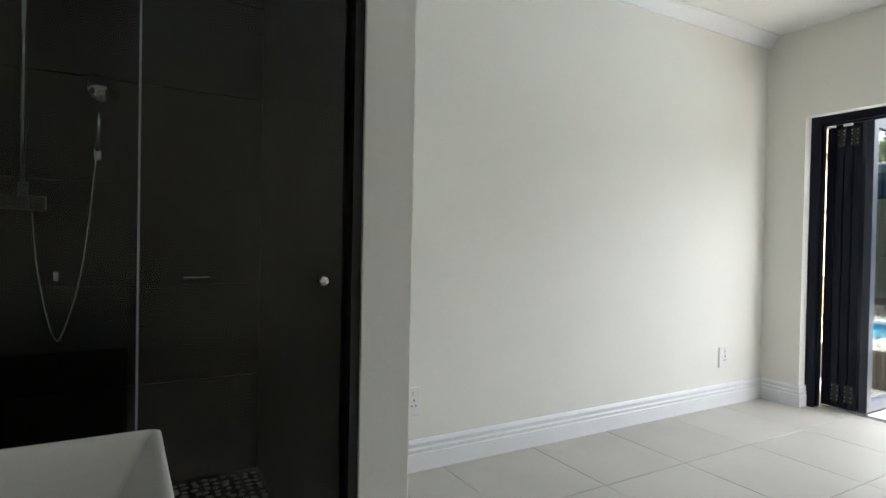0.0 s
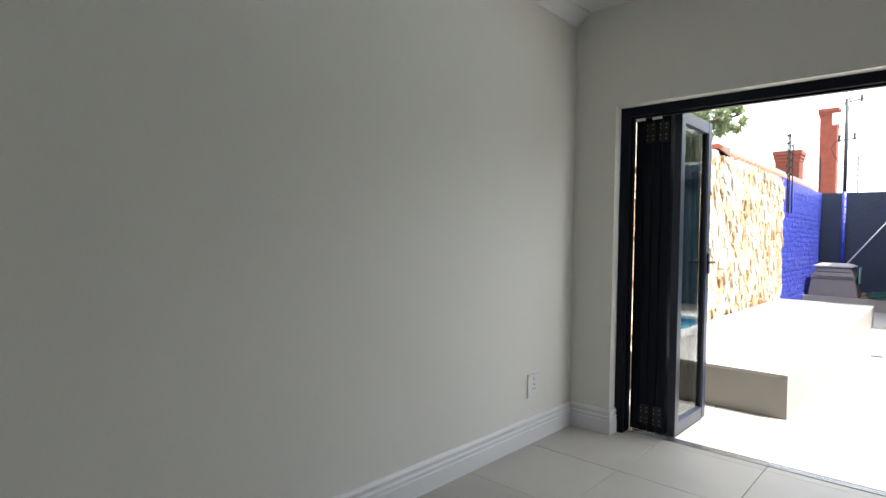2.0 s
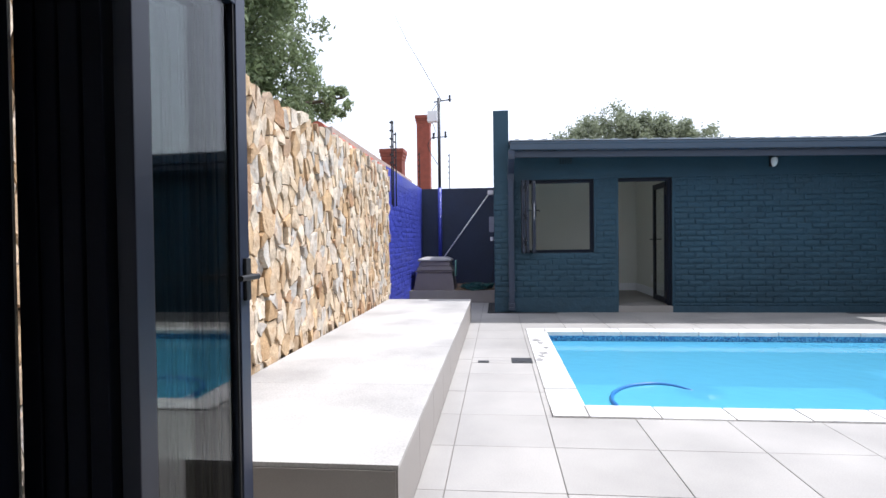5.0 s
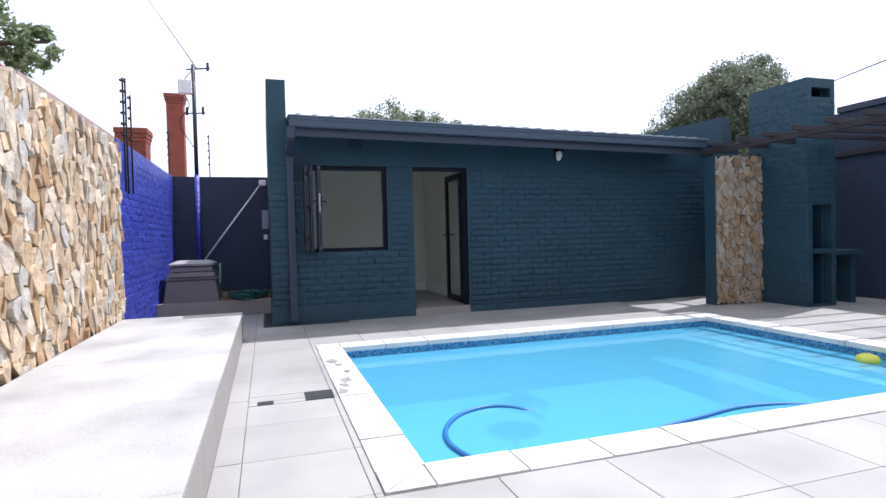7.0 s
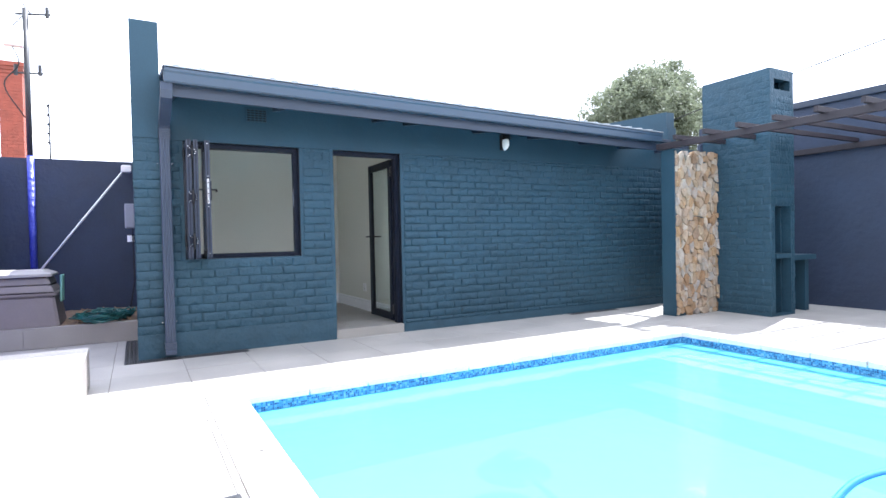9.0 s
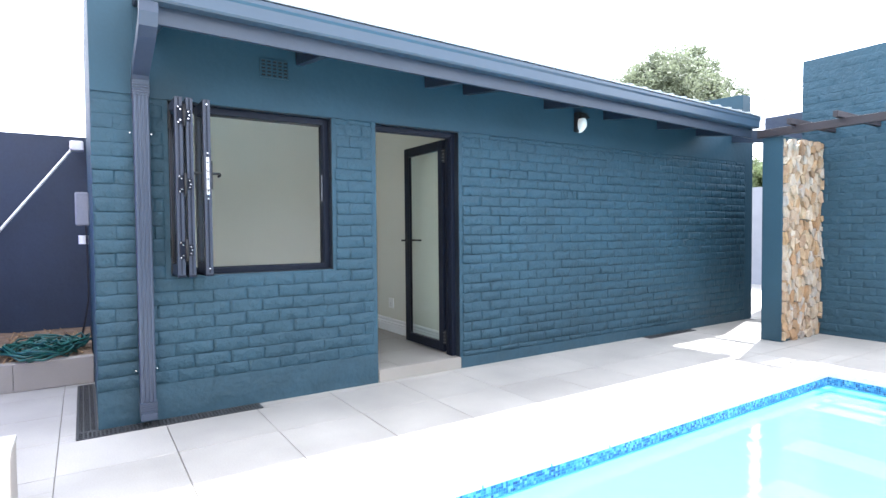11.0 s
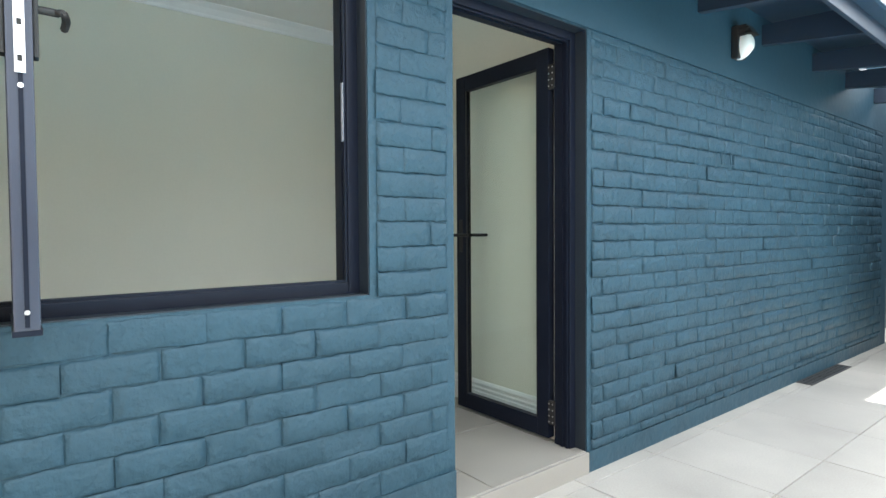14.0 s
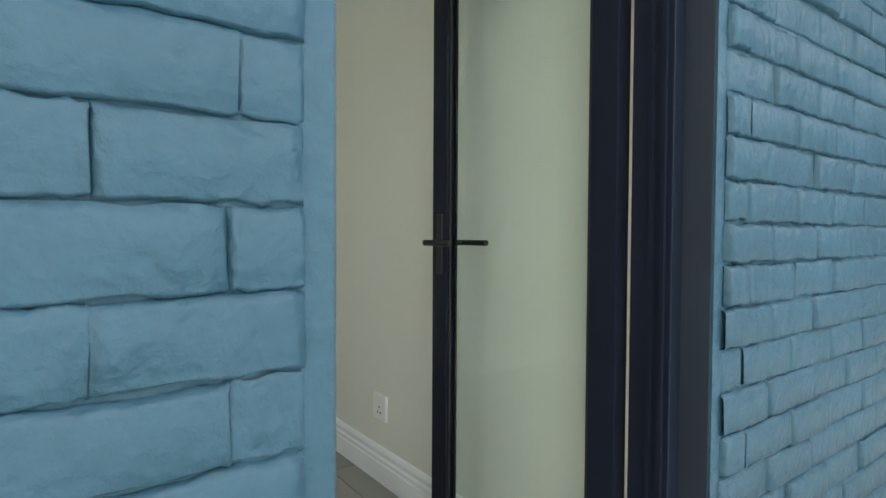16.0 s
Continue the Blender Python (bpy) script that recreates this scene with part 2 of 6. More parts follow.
for leaf_mat in (M_LEAF, M_LEAF_PALE, M_LEAF_DARK):
    nn, ll = leaf_mat.node_tree.nodes, leaf_mat.node_tree.links
    thin = nn.new("ShaderNodeBsdfTranslucent")
    ll.new([x for x in nn if x.type == 'HUE_SAT'][0].outputs[0], thin.inputs["Color"])
    both = nn.new("ShaderNodeMixShader")
    both.inputs[0].default_value = 0.42
    ll.new(nn["Principled BSDF"].outputs[0], both.inputs[1])
    ll.new(thin.outputs[0], both.inputs[2])
    ll.new(both.outputs[0], nn["Material Output"].inputs["Surface"])
M_YELLOW = mat("yellow_float", (0.62, 0.62, 0.08), 0.4, var=0.05, bump=0)
M_INT = mat("cream_wall_paint", (0.68, 0.68, 0.615), 0.75, var=0.03, scale=1.2, bump=0.1, bump_scale=14)
M_STONE = stone_mat("split_sandstone", [(0.0, (0.55, 0.43, 0.29)), (0.16, (0.40, 0.26, 0.13)), (0.32, (0.60, 0.51, 0.385)), (0.48, (0.42, 0.40, 0.365)),
                                         (0.62, (0.49, 0.335, 0.18)), (0.8, (0.61, 0.52, 0.395)), (1.0, (0.31, 0.175, 0.085))])
# column stone: browner tones, darkened to hold the shade of its face
M_STONE_SHADED = stone_mat("shaded_brown_sandstone", [(0.0, (0.38, 0.30, 0.20)), (0.18, (0.28, 0.17, 0.09)), (0.36, (0.41, 0.345, 0.265)), (0.52, (0.31, 0.29, 0.265)),
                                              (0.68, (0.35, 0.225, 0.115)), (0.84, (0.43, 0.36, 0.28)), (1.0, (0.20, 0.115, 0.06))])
M_STONE_BED = mat("shadowed_mortar", (0.10, 0.08, 0.06), 0.95, var=0.3, scale=10, bump=0.5)
M_LAMP = mat("frosted_lamp_glass", (0.85, 0.85, 0.83), 0.3, var=0.02, bump=0)
M_WALLGREY = mat("pale_grey_wall", (0.24, 0.25, 0.29), 0.8, var=0.1, scale=3, bump=0.3)
M_ROOFSHEET = mat("roof_sheet", (0.30, 0.32, 0.34), 0.4, var=0.08, scale=2, bump=0.05)
M_MOSAIC = mat("blue_mosaic", (0.045, 0.20, 0.42), 0.55, var=0.2, scale=14, bump=0.05, rnd=0.35)
M_GREY_BRICK = mat("grey_paver", (0.11, 0.115, 0.125), 0.8, var=0.15, scale=10, bump=0.4, rnd=0.1)

# glow of the added pendant globe
M_GLOW = bpy.data.materials.new("fill_globe_glow")
M_GLOW.use_nodes = True
M_GLOW.node_tree.nodes["Principled BSDF"].inputs["Emission Color"].default_value = (1.0, 0.95, 0.86, 1)
M_GLOW.node_tree.nodes["Principled BSDF"].inputs["Emission Strength"].default_value = 1.5

# ---- building blocks ----
BASE = {}


def bx(bm, x0, y0, z0, x1, y1, z1, bevel=0.0):
    """A box between two corners, with its edges rounded off if asked."""
    r = bmesh.ops.create_cube(bm, size=1.0)
    vs = r["verts"]
    for v in vs:
        v.co = Vector(((x0 + x1) / 2 + v.co.x * (x1 - x0), (y0 + y1) / 2 + v.co.y * (y1 - y0), (z0 + z1) / 2 + v.co.z * (z1 - z0)))
    if bevel:
        es = list({e for v in vs for e in v.link_edges})
        bmesh.ops.bevel(bm, geom=es, offset=bevel, segments=2, affect='EDGES', profile=0.6)
    return bm


def rod(bm, a, b, r, r2=None, seg=12):
    """A round bar from a to b."""
    a, b = Vector(a), Vector(b)
    d = b - a
    m = Matrix.Translation((a + b) / 2) @ d.to_track_quat('Z', 'Y').to_matrix().to_4x4()
    bmesh.ops.create_cone(bm, cap_ends=True, segments=seg, radius1=r, radius2=r if r2 is None else r2, depth=d.length, matrix=m)
    return bm


def profile(bm, pts, axis, a, b):
    """A closed outline swept straight from a to b. axis 'x': pts are (y, z); 'y': (x, z); 'z': (x, y)."""
    def at(p, s):
        return {'x': (s, p[0], p[1]), 'y': (p[0], s, p[1]), 'z': (p[0], p[1], s)}[axis]
    v0 = [bm.verts.new(at(p, a)) for p in pts]
    v1 = [bm.verts.new(at(p, b)) for p in pts]
    n = len(pts)
    for i in range(n):
        bm.faces.new((v0[i], v0[(i + 1) % n], v1[(i + 1) % n], v1[i]))
    bm.faces.new(v0)
    bm.faces.new(v1)
    bmesh.ops.recalc_face_normals(bm, faces=bm.faces)
    return bm


def tube(bm, pts, r, seg=8):
    """A bent tube along points."""
    pts = [Vector(p) for p in pts]
    rings = []
    for i, p in enumerate(pts):
        d = (pts[min(i + 1, len(pts) - 1)] - pts[max(i - 1, 0)]).normalized()
        q = d.to_track_quat('Z', 'Y')
        rings.append([bm.verts.new(p + q @ Vector((r * math.cos(6.2832 * k / seg), r * math.sin(6.2832 * k / seg), 0))) for k in range(seg)])
    for a, b in zip(rings, rings[1:]):
        best = min(range(seg), key=lambda s: (a[0].co - b[s].co).length)
        for k in range(seg):
            bm.faces.new((a[k], a[(k + 1) % seg], b[(k + 1 + best) % seg], b[(k + best) % seg]))
    bm.faces.new(rings[0])
    bm.faces.new(rings[-1])
    bmesh.ops.recalc_face_normals(bm, faces=bm.faces)
    return bm


def curve(ctrl, n=8):
    """Smooth points through control points (Catmull-Rom)."""
    c = [Vector(p) for p in ctrl]
    c = [c[0] * 2 - c[1]] + c + [c[-1] * 2 - c[-2]]
    out = []
    for i in range(1, len(c) - 2):
        for k in range(n):
            t = k / n
            out.append(0.5 * (2 * c[i] + (c[i + 1] - c[i - 1]) * t + (2 * c[i - 1] - 5 * c[i] + 4 * c[i + 1] - c[i + 2]) * t * t
                              + (3 * c[i] - c[i - 1] - 3 * c[i + 1] + c[i + 2]) * t ** 3))
    out.append(c[-2])
    return out


def thing(name, base, label, category, group="", kind=""):
    ob = new(name)
    ob.location = base
    BASE[ob.name] = Vector(base)
    return tagged(ob, label, category, group, kind)


def part(name, bm, material, parent=None, label="", smooth=False):
    """Links a bmesh, drawn in world coordinates, as one mesh object; under its thing if a parent is given."""
    me = bpy.data.meshes.new(name)
    if parent is not None:
        off = BASE[parent.name]
        for v in bm.verts:
            v.co -= off
    bm.to_mesh(me)
    bm.free()
    me.materials.append(material)
    if smooth:
        for p in me.polygons:
            p.use_smooth = True
    ob = new(name, me)
    if parent is not None:
        ob.parent = parent
        BASE[ob.name] = BASE[parent.name]
    else:
        BASE[ob.name] = Vector((0, 0, 0))
    if label:
        ob["label"] = label
    return ob


def solid(name, bm, material, label="", category="", kind="structure", smooth=False):
    return tagged(part(name, bm, material, None, smooth=smooth), label, category, kind=kind)


def nb():
    return bmesh.new()


def wall_boxes(bm, axis, t0, t1, a0, a1, z0, z1, holes=()):
    """A wall slab with rectangular holes. axis 'x': thickness t0..t1 along x, length along y; 'y' the other way. holes: (a, b, z, z)."""
    cuts = sorted({a0, a1, *[h[0] for h in holes], *[h[1] for h in holes]})
    for a, b in zip(cuts, cuts[1:]):
        mid = (a + b) / 2
        spans = [(z0, z1)]
        for h in holes:
            if h[0] < mid < h[1]:
                nxt = []
                for s in spans:
                    if h[2] > s[0]:
                        nxt.append((s[0], min(h[2], s[1])))
                    if h[3] < s[1]:
                        nxt.append((max(h[3], s[0]), s[1]))
                spans = nxt
        for s in spans:
            if axis == 'x':
                bx(bm, t0, a, s[0], t1, b, s[1])
            else:
                bx(bm, a, t0, s[0], b, t1, s[1])
    bmesh.ops.remove_doubles(bm, verts=bm.verts, dist=0.0005)
    return bm


# ---- setting: ground, floors ----
FX = 12.385          # face of the outbuilding
solid("ground", bx(nb(), -400, -400, -2.2, 400, 400, -1.9), M_GROUND, "dry ground around the plots", "ground")


def minus(rects, h):
    """Rectangles (x0, y0, x1, y1) less a hole."""
    out = []
    for x0, y0, x1, y1 in rects:
        a0, b0, a1, b1 = max(x0, h[0]), max(y0, h[1]), min(x1, h[2]), min(y1, h[3])
        if a0 >= a1 or b0 >= b1:
            out.append((x0, y0, x1, y1))
            continue
        if x0 < a0:
            out.append((x0, y0, a0, y1))
        if a1 < x1:
            out.append((a1, y0, x1, y1))
        if y0 < b0:
            out.append((a0, y0, a1, b0))
        if b1 < y1:
            out.append((a0, b1, a1, y1))
    return out


def tile_mesh(name, w, d, h, material, edge=0.0015):
    me = bpy.data.meshes.new(name)
    e = edge
    v = [(-w / 2, -d / 2, -h), (w / 2, -d / 2, -h), (w / 2, d / 2, -h), (-w / 2, d / 2, -h),
         (-w / 2, -d / 2, -e), (w / 2, -d / 2, -e), (w / 2, d / 2, -e), (-w / 2, d / 2, -e),
         (-w / 2 + e, -d / 2 + e, 0), (w / 2 - e, -d / 2 + e, 0), (w / 2 - e, d / 2 - e, 0), (-w / 2 + e, d / 2 - e, 0)]
    f = [(8, 9, 10, 11)] + [(i, (i + 1) % 4, 4 + (i + 1) % 4, 4 + i) for i in range(4)] + [(4 + i, 4 + (i + 1) % 4, 8 + (i + 1) % 4, 8 + i) for i in range(4)]
    me.from_pydata(v, [], f)
    me.materials.append(material)
    return me


def tiles(parent, name, area, origin, pitch, holes, z, h, material, gap=0.004):
    """Loose tiles on a grid, cut round the holes, each an object under its floor."""
    px, py = pitch
    full = tile_mesh(name, px - gap, py - gap, h, material)
    i0, i1 = math.floor((area[0] - origin[0]) / px), math.ceil((area[2] - origin[0]) / px)
    j0, j1 = math.floor((area[1] - origin[1]) / py), math.ceil((area[3] - origin[1]) / py)
    for i in range(i0, i1):
        for j in range(j0, j1):
            x, y = origin[0] + i * px, origin[1] + j * py
            rects = [(max(x, area[0]), max(y, area[1]), min(x + px, area[2]), min(y + py, area[3]))]
            for hole in holes:
                rects = minus(rects, hole)
            for r in rects:
                w, d = r[2] - r[0], r[3] - r[1]
                if w < 0.012 or d < 0.012:
                    continue
                whole = abs(w - px) < 1e-4 and abs(d - py) < 1e-4
                ob = new(name, full if whole else tile_mesh(name, w - gap, d - gap, h, material))
                ob.parent = parent
                ob.location = ((r[0] + r[2]) / 2, (r[1] + r[3]) / 2, z + random.uniform(-0.0006, 0.0006))
                ob.rotation_euler = (random.uniform(-0.0006, 0.0006), random.uniform(-0.0006, 0.0006), 0)


POOL = (7.42, -3.90, 10.50, 0.69)                      # inside of the coping
COPE = (7.18, -4.14, 10.74, 0.91)
PLAT = (5.62, 1.65, 11.55, 2.86)
floor = solid("floor", bx(nb(), -2.2, -2.8, -0.25, 4.66, 2.66, -0.006), M_GROUT, "grey porcelain tiled floor of the room", "floor")
bm = nb()
for r in minus([(4.63, -7.4, 16.0, 3.2)], (COPE[0] + 0.10, COPE[1] + 0.10, COPE[2] - 0.10, COPE[3] - 0.10)):
    bx(bm, r[0], r[1], -0.25, r[2], r[3], -0.007)
pavement = solid("pavement", bm, M_PAVE_GROUT, "pale tiled terrace round the swimming pool", "pavement")

# ---- setting: walls of the room ----
solid("wall_north", wall_boxes(nb(), 'y', 2.66, 2.88, -2.4, 4.73, -0.2, 2.75, [(-1.1, 1.012, -0.3, 2.8)]), M_PLASTER, "plain white plastered wall of the room", "wall")
solid("wall_west", bx(nb(), -2.4, -3.0, -0.2, -2.2, 2.66, 2.75), M_PLASTER, "plain white plastered wall", "wall")
solid("wall_south", bx(nb(), -2.2, -3.0, -0.2, 4.73, -2.8, 2.75), M_PLASTER, "plain white plastered wall", "wall")
solid("wall_east", wall_boxes(nb(), 'x', 4.50, 4.73, -2.8, 2.66, -0.2, 2.75, [(-0.95, 2.39, -0.3, 2.01)]), M_PLASTER,
      "white wall with a wide folding-door opening", "wall")
solid("wall_house", wall_boxes(nb(), 'x', 4.56, 4.73, -7.62, -3.0, -0.2, 2.95), M_PLASTER, "plain house wall beyond the room", "wall")
solid("ceiling", bx(nb(), -2.4, -3.0, 2.625, 4.73, 3.16, 2.72), M_CEIL, "flat white ceiling of the room", "ceiling")
# roof out of view; eave length chosen so its shadow covers the door sill
solid("roof_house", bx(nb(), -2.6, -7.7, 2.752, 5.16, 2.9, 2.87), M_ROOFSHEET, "unseen low roof, eave sized to keep sun out of the room", "roof")
solid("cornice", profile(nb(), [(2.66, 2.545), (2.66, 2.625), (2.57, 2.625), (2.57, 2.612), (2.592, 2.602), (2.615, 2.580), (2.638, 2.560), (2.645, 2.545)], 'x', 1.172, 4.50),
      M_TRIM, "white coved plaster cornice", "cornice")
BASEP = [(0.0, 0.0), (0.018, 0.0), (0.018, 0.082), (0.013, 0.086), (0.013, 0.094), (0.018, 0.098), (0.018, 0.106), (0.011, 0.112), (0.011, 0.122), (0.015, 0.127), (0.015, 0.136), (0.008, 0.148), (0.0, 0.150)]
solid("baseboard", profile(nb(), [(2.66 - d, z) for d, z in BASEP], 'x', 1.172, 4.50), M_TRIM, "white grooved skirting board", "baseboard")
solid("baseboard", profile(nb(), [(4.50 - d, z) for d, z in BASEP], 'y', 2.385, 2.642), M_TRIM, "white grooved skirting board", "baseboard")
solid("baseboard", profile(nb(), [(2.39 - d, z) for d, z in BASEP], 'x', 4.482, 4.572), M_TRIM, "white grooved skirting board", "baseboard")

# ---- shower corner ----
solid("partition", bx(nb(), 1.012, 1.79, 0, 1.172, 2.659, 2.625, 0.004), M_PLASTER, "white plastered end of a partition wall", "wall")
shower_wall = solid("shower_wall", bx(nb(), -1.2, 3.035, -0.2, 1.012, 3.16, 2.75), M_DARK_GROUT, "black slate tiled shower wall", "wall")
shower_side = solid("shower_side", bx(nb(), 0.99, 1.90, 0, 1.012, 3.035, 2.62), M_SHOWER, "black slate tiled side of the shower", "wall")
solid("shower_end", bx(nb(), -1.2, 1.80, 0, -1.1, 3.035, 2.72), M_SHOWER, "black tiled end of the shower", "wall")
for k in range(4):
    for j in range(6):
        x0, z0 = -1.1 + k * 0.5275, 0.03 + j * 0.43
        ob = part("tile", bx(nb(), x0 + 0.002, 3.023, z0 + 0.002, x0 + 0.5255, 3.035, z0 + 0.428), M_SHOWER, shower_wall)
shower_tray = solid("shower_floor", bx(nb(), -1.1, 1.86, -0.2, 0.99, 3.023, 0.012), M_SHOWER, "dark shower floor", "floor")


def pebble_mat():
    mat_thing = thing("pebble_mosaic", (0.85, 2.8, 0.012), "pale pebble mosaic panel set in dark grout", "mosaic")
    bm = nb()
    rng = random.Random(5)
    for i in range(9):
        for j in range(9):
            m = Matrix.Translation((0.62 + i * 0.042 + rng.uniform(-.008, .008), 2.62 + j * 0.042 + rng.uniform(-.008, .008), 0.014)) @ Matrix.Rotation(rng.uniform(0, 3), 4, 'Z') @ Matrix.Diagonal((rng.uniform(.015, .021), rng.uniform(.012, .017), 0.006, 1))
            bmesh.ops.create_icosphere(bm, subdivisions=1, radius=1, matrix=m)
    part("pebbles", bm, M_COPING, mat_thing, smooth=True)["kind"] = "stuff"
    part("bed", bx(nb(), 0.59, 2.59, 0.0122, 0.985, 2.985, 0.0135), M_SHOWER, mat_thing)


pebble_mat()
screen = thing("shower_screen", (0.0, 1.84, 0), "frameless clear glass shower screen with a hinged door", "shower screen")
part("fixed_pane", bx(nb(), -1.1, 1.836, 0.012, 0.452, 1.844, 2.05, 0.001), M_SHOWER_GLASS, screen)
part("edge_seal", bx(nb(), 0.452, 1.835, 0.012, 0.457, 1.845, 2.05), M_WALLGREY, screen, "grey vertical seal")
door_pane = part("door_pane", bx(nb(), 0.458, 1.836, 0.02, 0.985, 1.844, 2.05, 0.001), M_SHOWER_GLASS, screen)
bm = nb()
bmesh.ops.create_uvsphere(bm, u_segments=16, v_segments=10, radius=0.017, matrix=Matrix.Translation((0.91, 1.815, 0.985)))
rod(bm, (0.91, 1.80, 0.985), (0.91, 1.86, 0.985), 0.010)
part("knob", bm, M_CHROME, door_pane, "round chrome knob", True)
part("channel", bx(nb(), 0.985, 1.80, 0.012, 1.012, 1.87, 2.62), M_RUBBER, screen, "black wall channel")

shower = thing("shower_set", (0.20, 3.02, 1.2), "chrome riser shower with hand shower and mixer", "shower")
part("riser", rod(nb(), (0.086, 2.985, 1.25), (0.086, 2.985, 2.35), 0.011), M_CHROME, shower, smooth=True)
bm = bx(nb(), -0.02, 2.955, 1.195, 0.11, 3.018, 1.245, 0.01)
rod(bm, (-0.07, 2.985, 1.22), (-0.02, 2.985, 1.22), 0.030)
rod(bm, (0.11, 2.985, 1.22), (0.160, 2.985, 1.22), 0.030)
rod(bm, (0.086, 2.985, 1.24), (0.086, 2.985, 1.30), 0.018)
part("mixer", bm, M_GRATE, shower, "dark chrome mixer")
bm = rod(nb(), (0.332, 2.955, 1.44), (0.340, 2.945, 1.60), 0.011)
rod(bm, (0.340, 2.965, 1.655), (0.352, 2.905, 1.685), 0.036, 0.058, 24)
part("hand_shower", bm, M_CHROME, shower, smooth=True)
part("bracket", bx(nb(), 0.318, 2.95, 1.40, 0.348, 3.022, 1.45, 0.005), M_CHROME, shower)
part("hose", tube(nb(), curve([(0.117, 2.975, 1.19), (0.135, 2.965, 0.98), (0.165, 2.955, 0.80), (0.195, 2.955, 0.69), (0.225, 2.955, 0.72), (0.285, 2.955, 0.98), (0.330, 2.955, 1.43)]), 0.0045), M_CHROME, shower, smooth=True)
shelf = thing("soap_dish", (0.19, 3.02, 0.93), "small chrome soap dish on the shower wall", "soap dish")
part("dish", bx(nb(), 0.185, 2.975, 0.915, 0.205, 3.023, 0.955, 0.006), M_CHROME, shelf)
ledge = thing("shower_ledge", (0.71, 3.0, 0.92), "thin steel shower ledge on the black tiles", "ledge")
part("strip", bx(nb(), 0.655, 2.985, 0.918, 0.765, 3.023, 0.926, 0.002), M_STEEL, ledge)


def basin():
    b = thing("wash_basin", (0.15, 1.0, 0), "white rectangular ceramic basin on a cabinet", "basin")
    bm = nb()
    x0, x1, y0, y1 = -0.20, 0.472, 0.80, 1.205
    bx(bm, x0, y0, 0.72, x1, y1, 0.828)
    top = [f for f in bm.faces if f.normal.z > 0.9]
    r = bmesh.ops.inset_region(bm, faces=top, thickness=0.022)
    bmesh.ops.translate(bm, verts=top[0].verts, vec=(0, 0, -0.004))
    bmesh.ops.inset_region(bm, faces=top, thickness=0.06)
    bmesh.ops.translate(bm, verts=top[0].verts, vec=(0, 0, -0.075))
    bmesh.ops.bevel(bm, geom=bm.edges[:], offset=0.008, segments=3, affect='EDGES', profile=0.5)
    part("bowl", bm, M_CERAMIC, b, smooth=True)
    part("cabinet", bx(nb(), x0 + 0.03, y0 + 0.03, 0.0, x1 - 0.03, y1 - 0.03, 0.72, 0.004), M_ALU, b, "dark cabinet body")


basin()


def socket(base_x, w, twin, label):
    s = thing("power_socket", (base_x, 2.66, 0.335), label, "socket", "wall sockets")
    part("plate", bx(nb(), base_x, 2.650, 0.268, base_x + w, 2.66, 0.405, 0.003), M_WHITE_PLASTIC, s)
    xs = (base_x + w * 0.28, base_x + w * 0.72) if twin else (base_x + w * 0.5,)
    for cx in xs:
        bm = nb()
        for dx, dz in ((0, 0.018), (-0.011, -0.008), (0.011, -0.008)):
            rod(bm, (cx + dx, 2.648, 0.325 + dz), (cx + dx, 2.652, 0.325 + dz), 0.0042 if dz > 0 else 0.0034, seg=10)
        part("pin_holes", bm, M_DARK_HOLE, s)
        part("switch", bx(nb(), cx - 0.007, 2.645, 0.365, cx + 0.007, 2.651, 0.388, 0.002), M_WHITE_PLASTIC, s)


socket(1.537, 0.130, True, "white twin power socket on the room wall")
socket(3.995, 0.120, False, "white single power socket near the corner")


# ---- folding doors ----
def leaf(parent, name, x0, x1, y0, y1, z0, z1, st=0.062, label="", frame=None):
    """A glazed aluminium leaf that stands along x, with its frame, bead and pane."""
    bm = nb()
    for a in ((x0, z0, x0 + st, z1), (x1 - st, z0, x1, z1)):
        bx(bm, a[0], y0, a[1], a[2], y1, a[3], 0.003)
    for a in ((z0, z0 + st * 1.15), (z1 - st * 1.15, z1)):
        bx(bm, x0 + st - 0.001, y0 + 0.002, a[0], x1 - st + 0.001, y1 - 0.002, a[1], 0.003)
    lf = part(name, bm, frame or M_ALU_EDGE, parent, label)
    ym = (y0 + y1) / 2
    p = part("pane", bx(nb(), x0 + st - 0.008, ym - 0.003, z0 + st, x1 - st + 0.008, ym + 0.003, z1 - st), M_GLASS, lf)
    bm = nb()
    for yy in (y0 + 0.006, y1 - 0.012):
        for a in ((x0 + st, z0 + st * 1.15, x0 + st + 0.010, z1 - st * 1.15), (x1 - st - 0.010, z0 + st * 1.15, x1 - st, z1 - st * 1.15)):
            bx(bm, a[0], yy, a[1], a[2], yy + 0.006, a[3])
    part("bead", bm, M_RUBBER, lf)
    return lf


fold = thing("folding_door", (4.62, 2.2, 0), "charcoal aluminium folding door pushed open into a stack", "folding door")
bm = bx(nb(), 4.575, 2.335, 0, 4.665, 2.392, 2.012, 0.003)
bx(bm, 4.600, 2.322, 0.02, 4.64, 2.336, 1.96)
part("jamb", bm, M_ALU, fold)
bm = bx(nb(), 4.575, -0.95, 1.955, 4.665, 2.335, 2.012, 0.003)
bx(bm, 4.605, -0.95, 1.944, 4.635, 2.335, 1.956)
part("head_track", bm, M_ALU, fold)
part("far_jamb", bx(nb(), 4.575, -0.952, 0, 4.665, -0.90, 1.955, 0.003), M_ALU, fold)
bm = nb()
for xx in (4.652, 4.676, 4.705):
    bx(bm, xx, -0.90, -0.004, xx + 0.008, 2.335, 0.004)
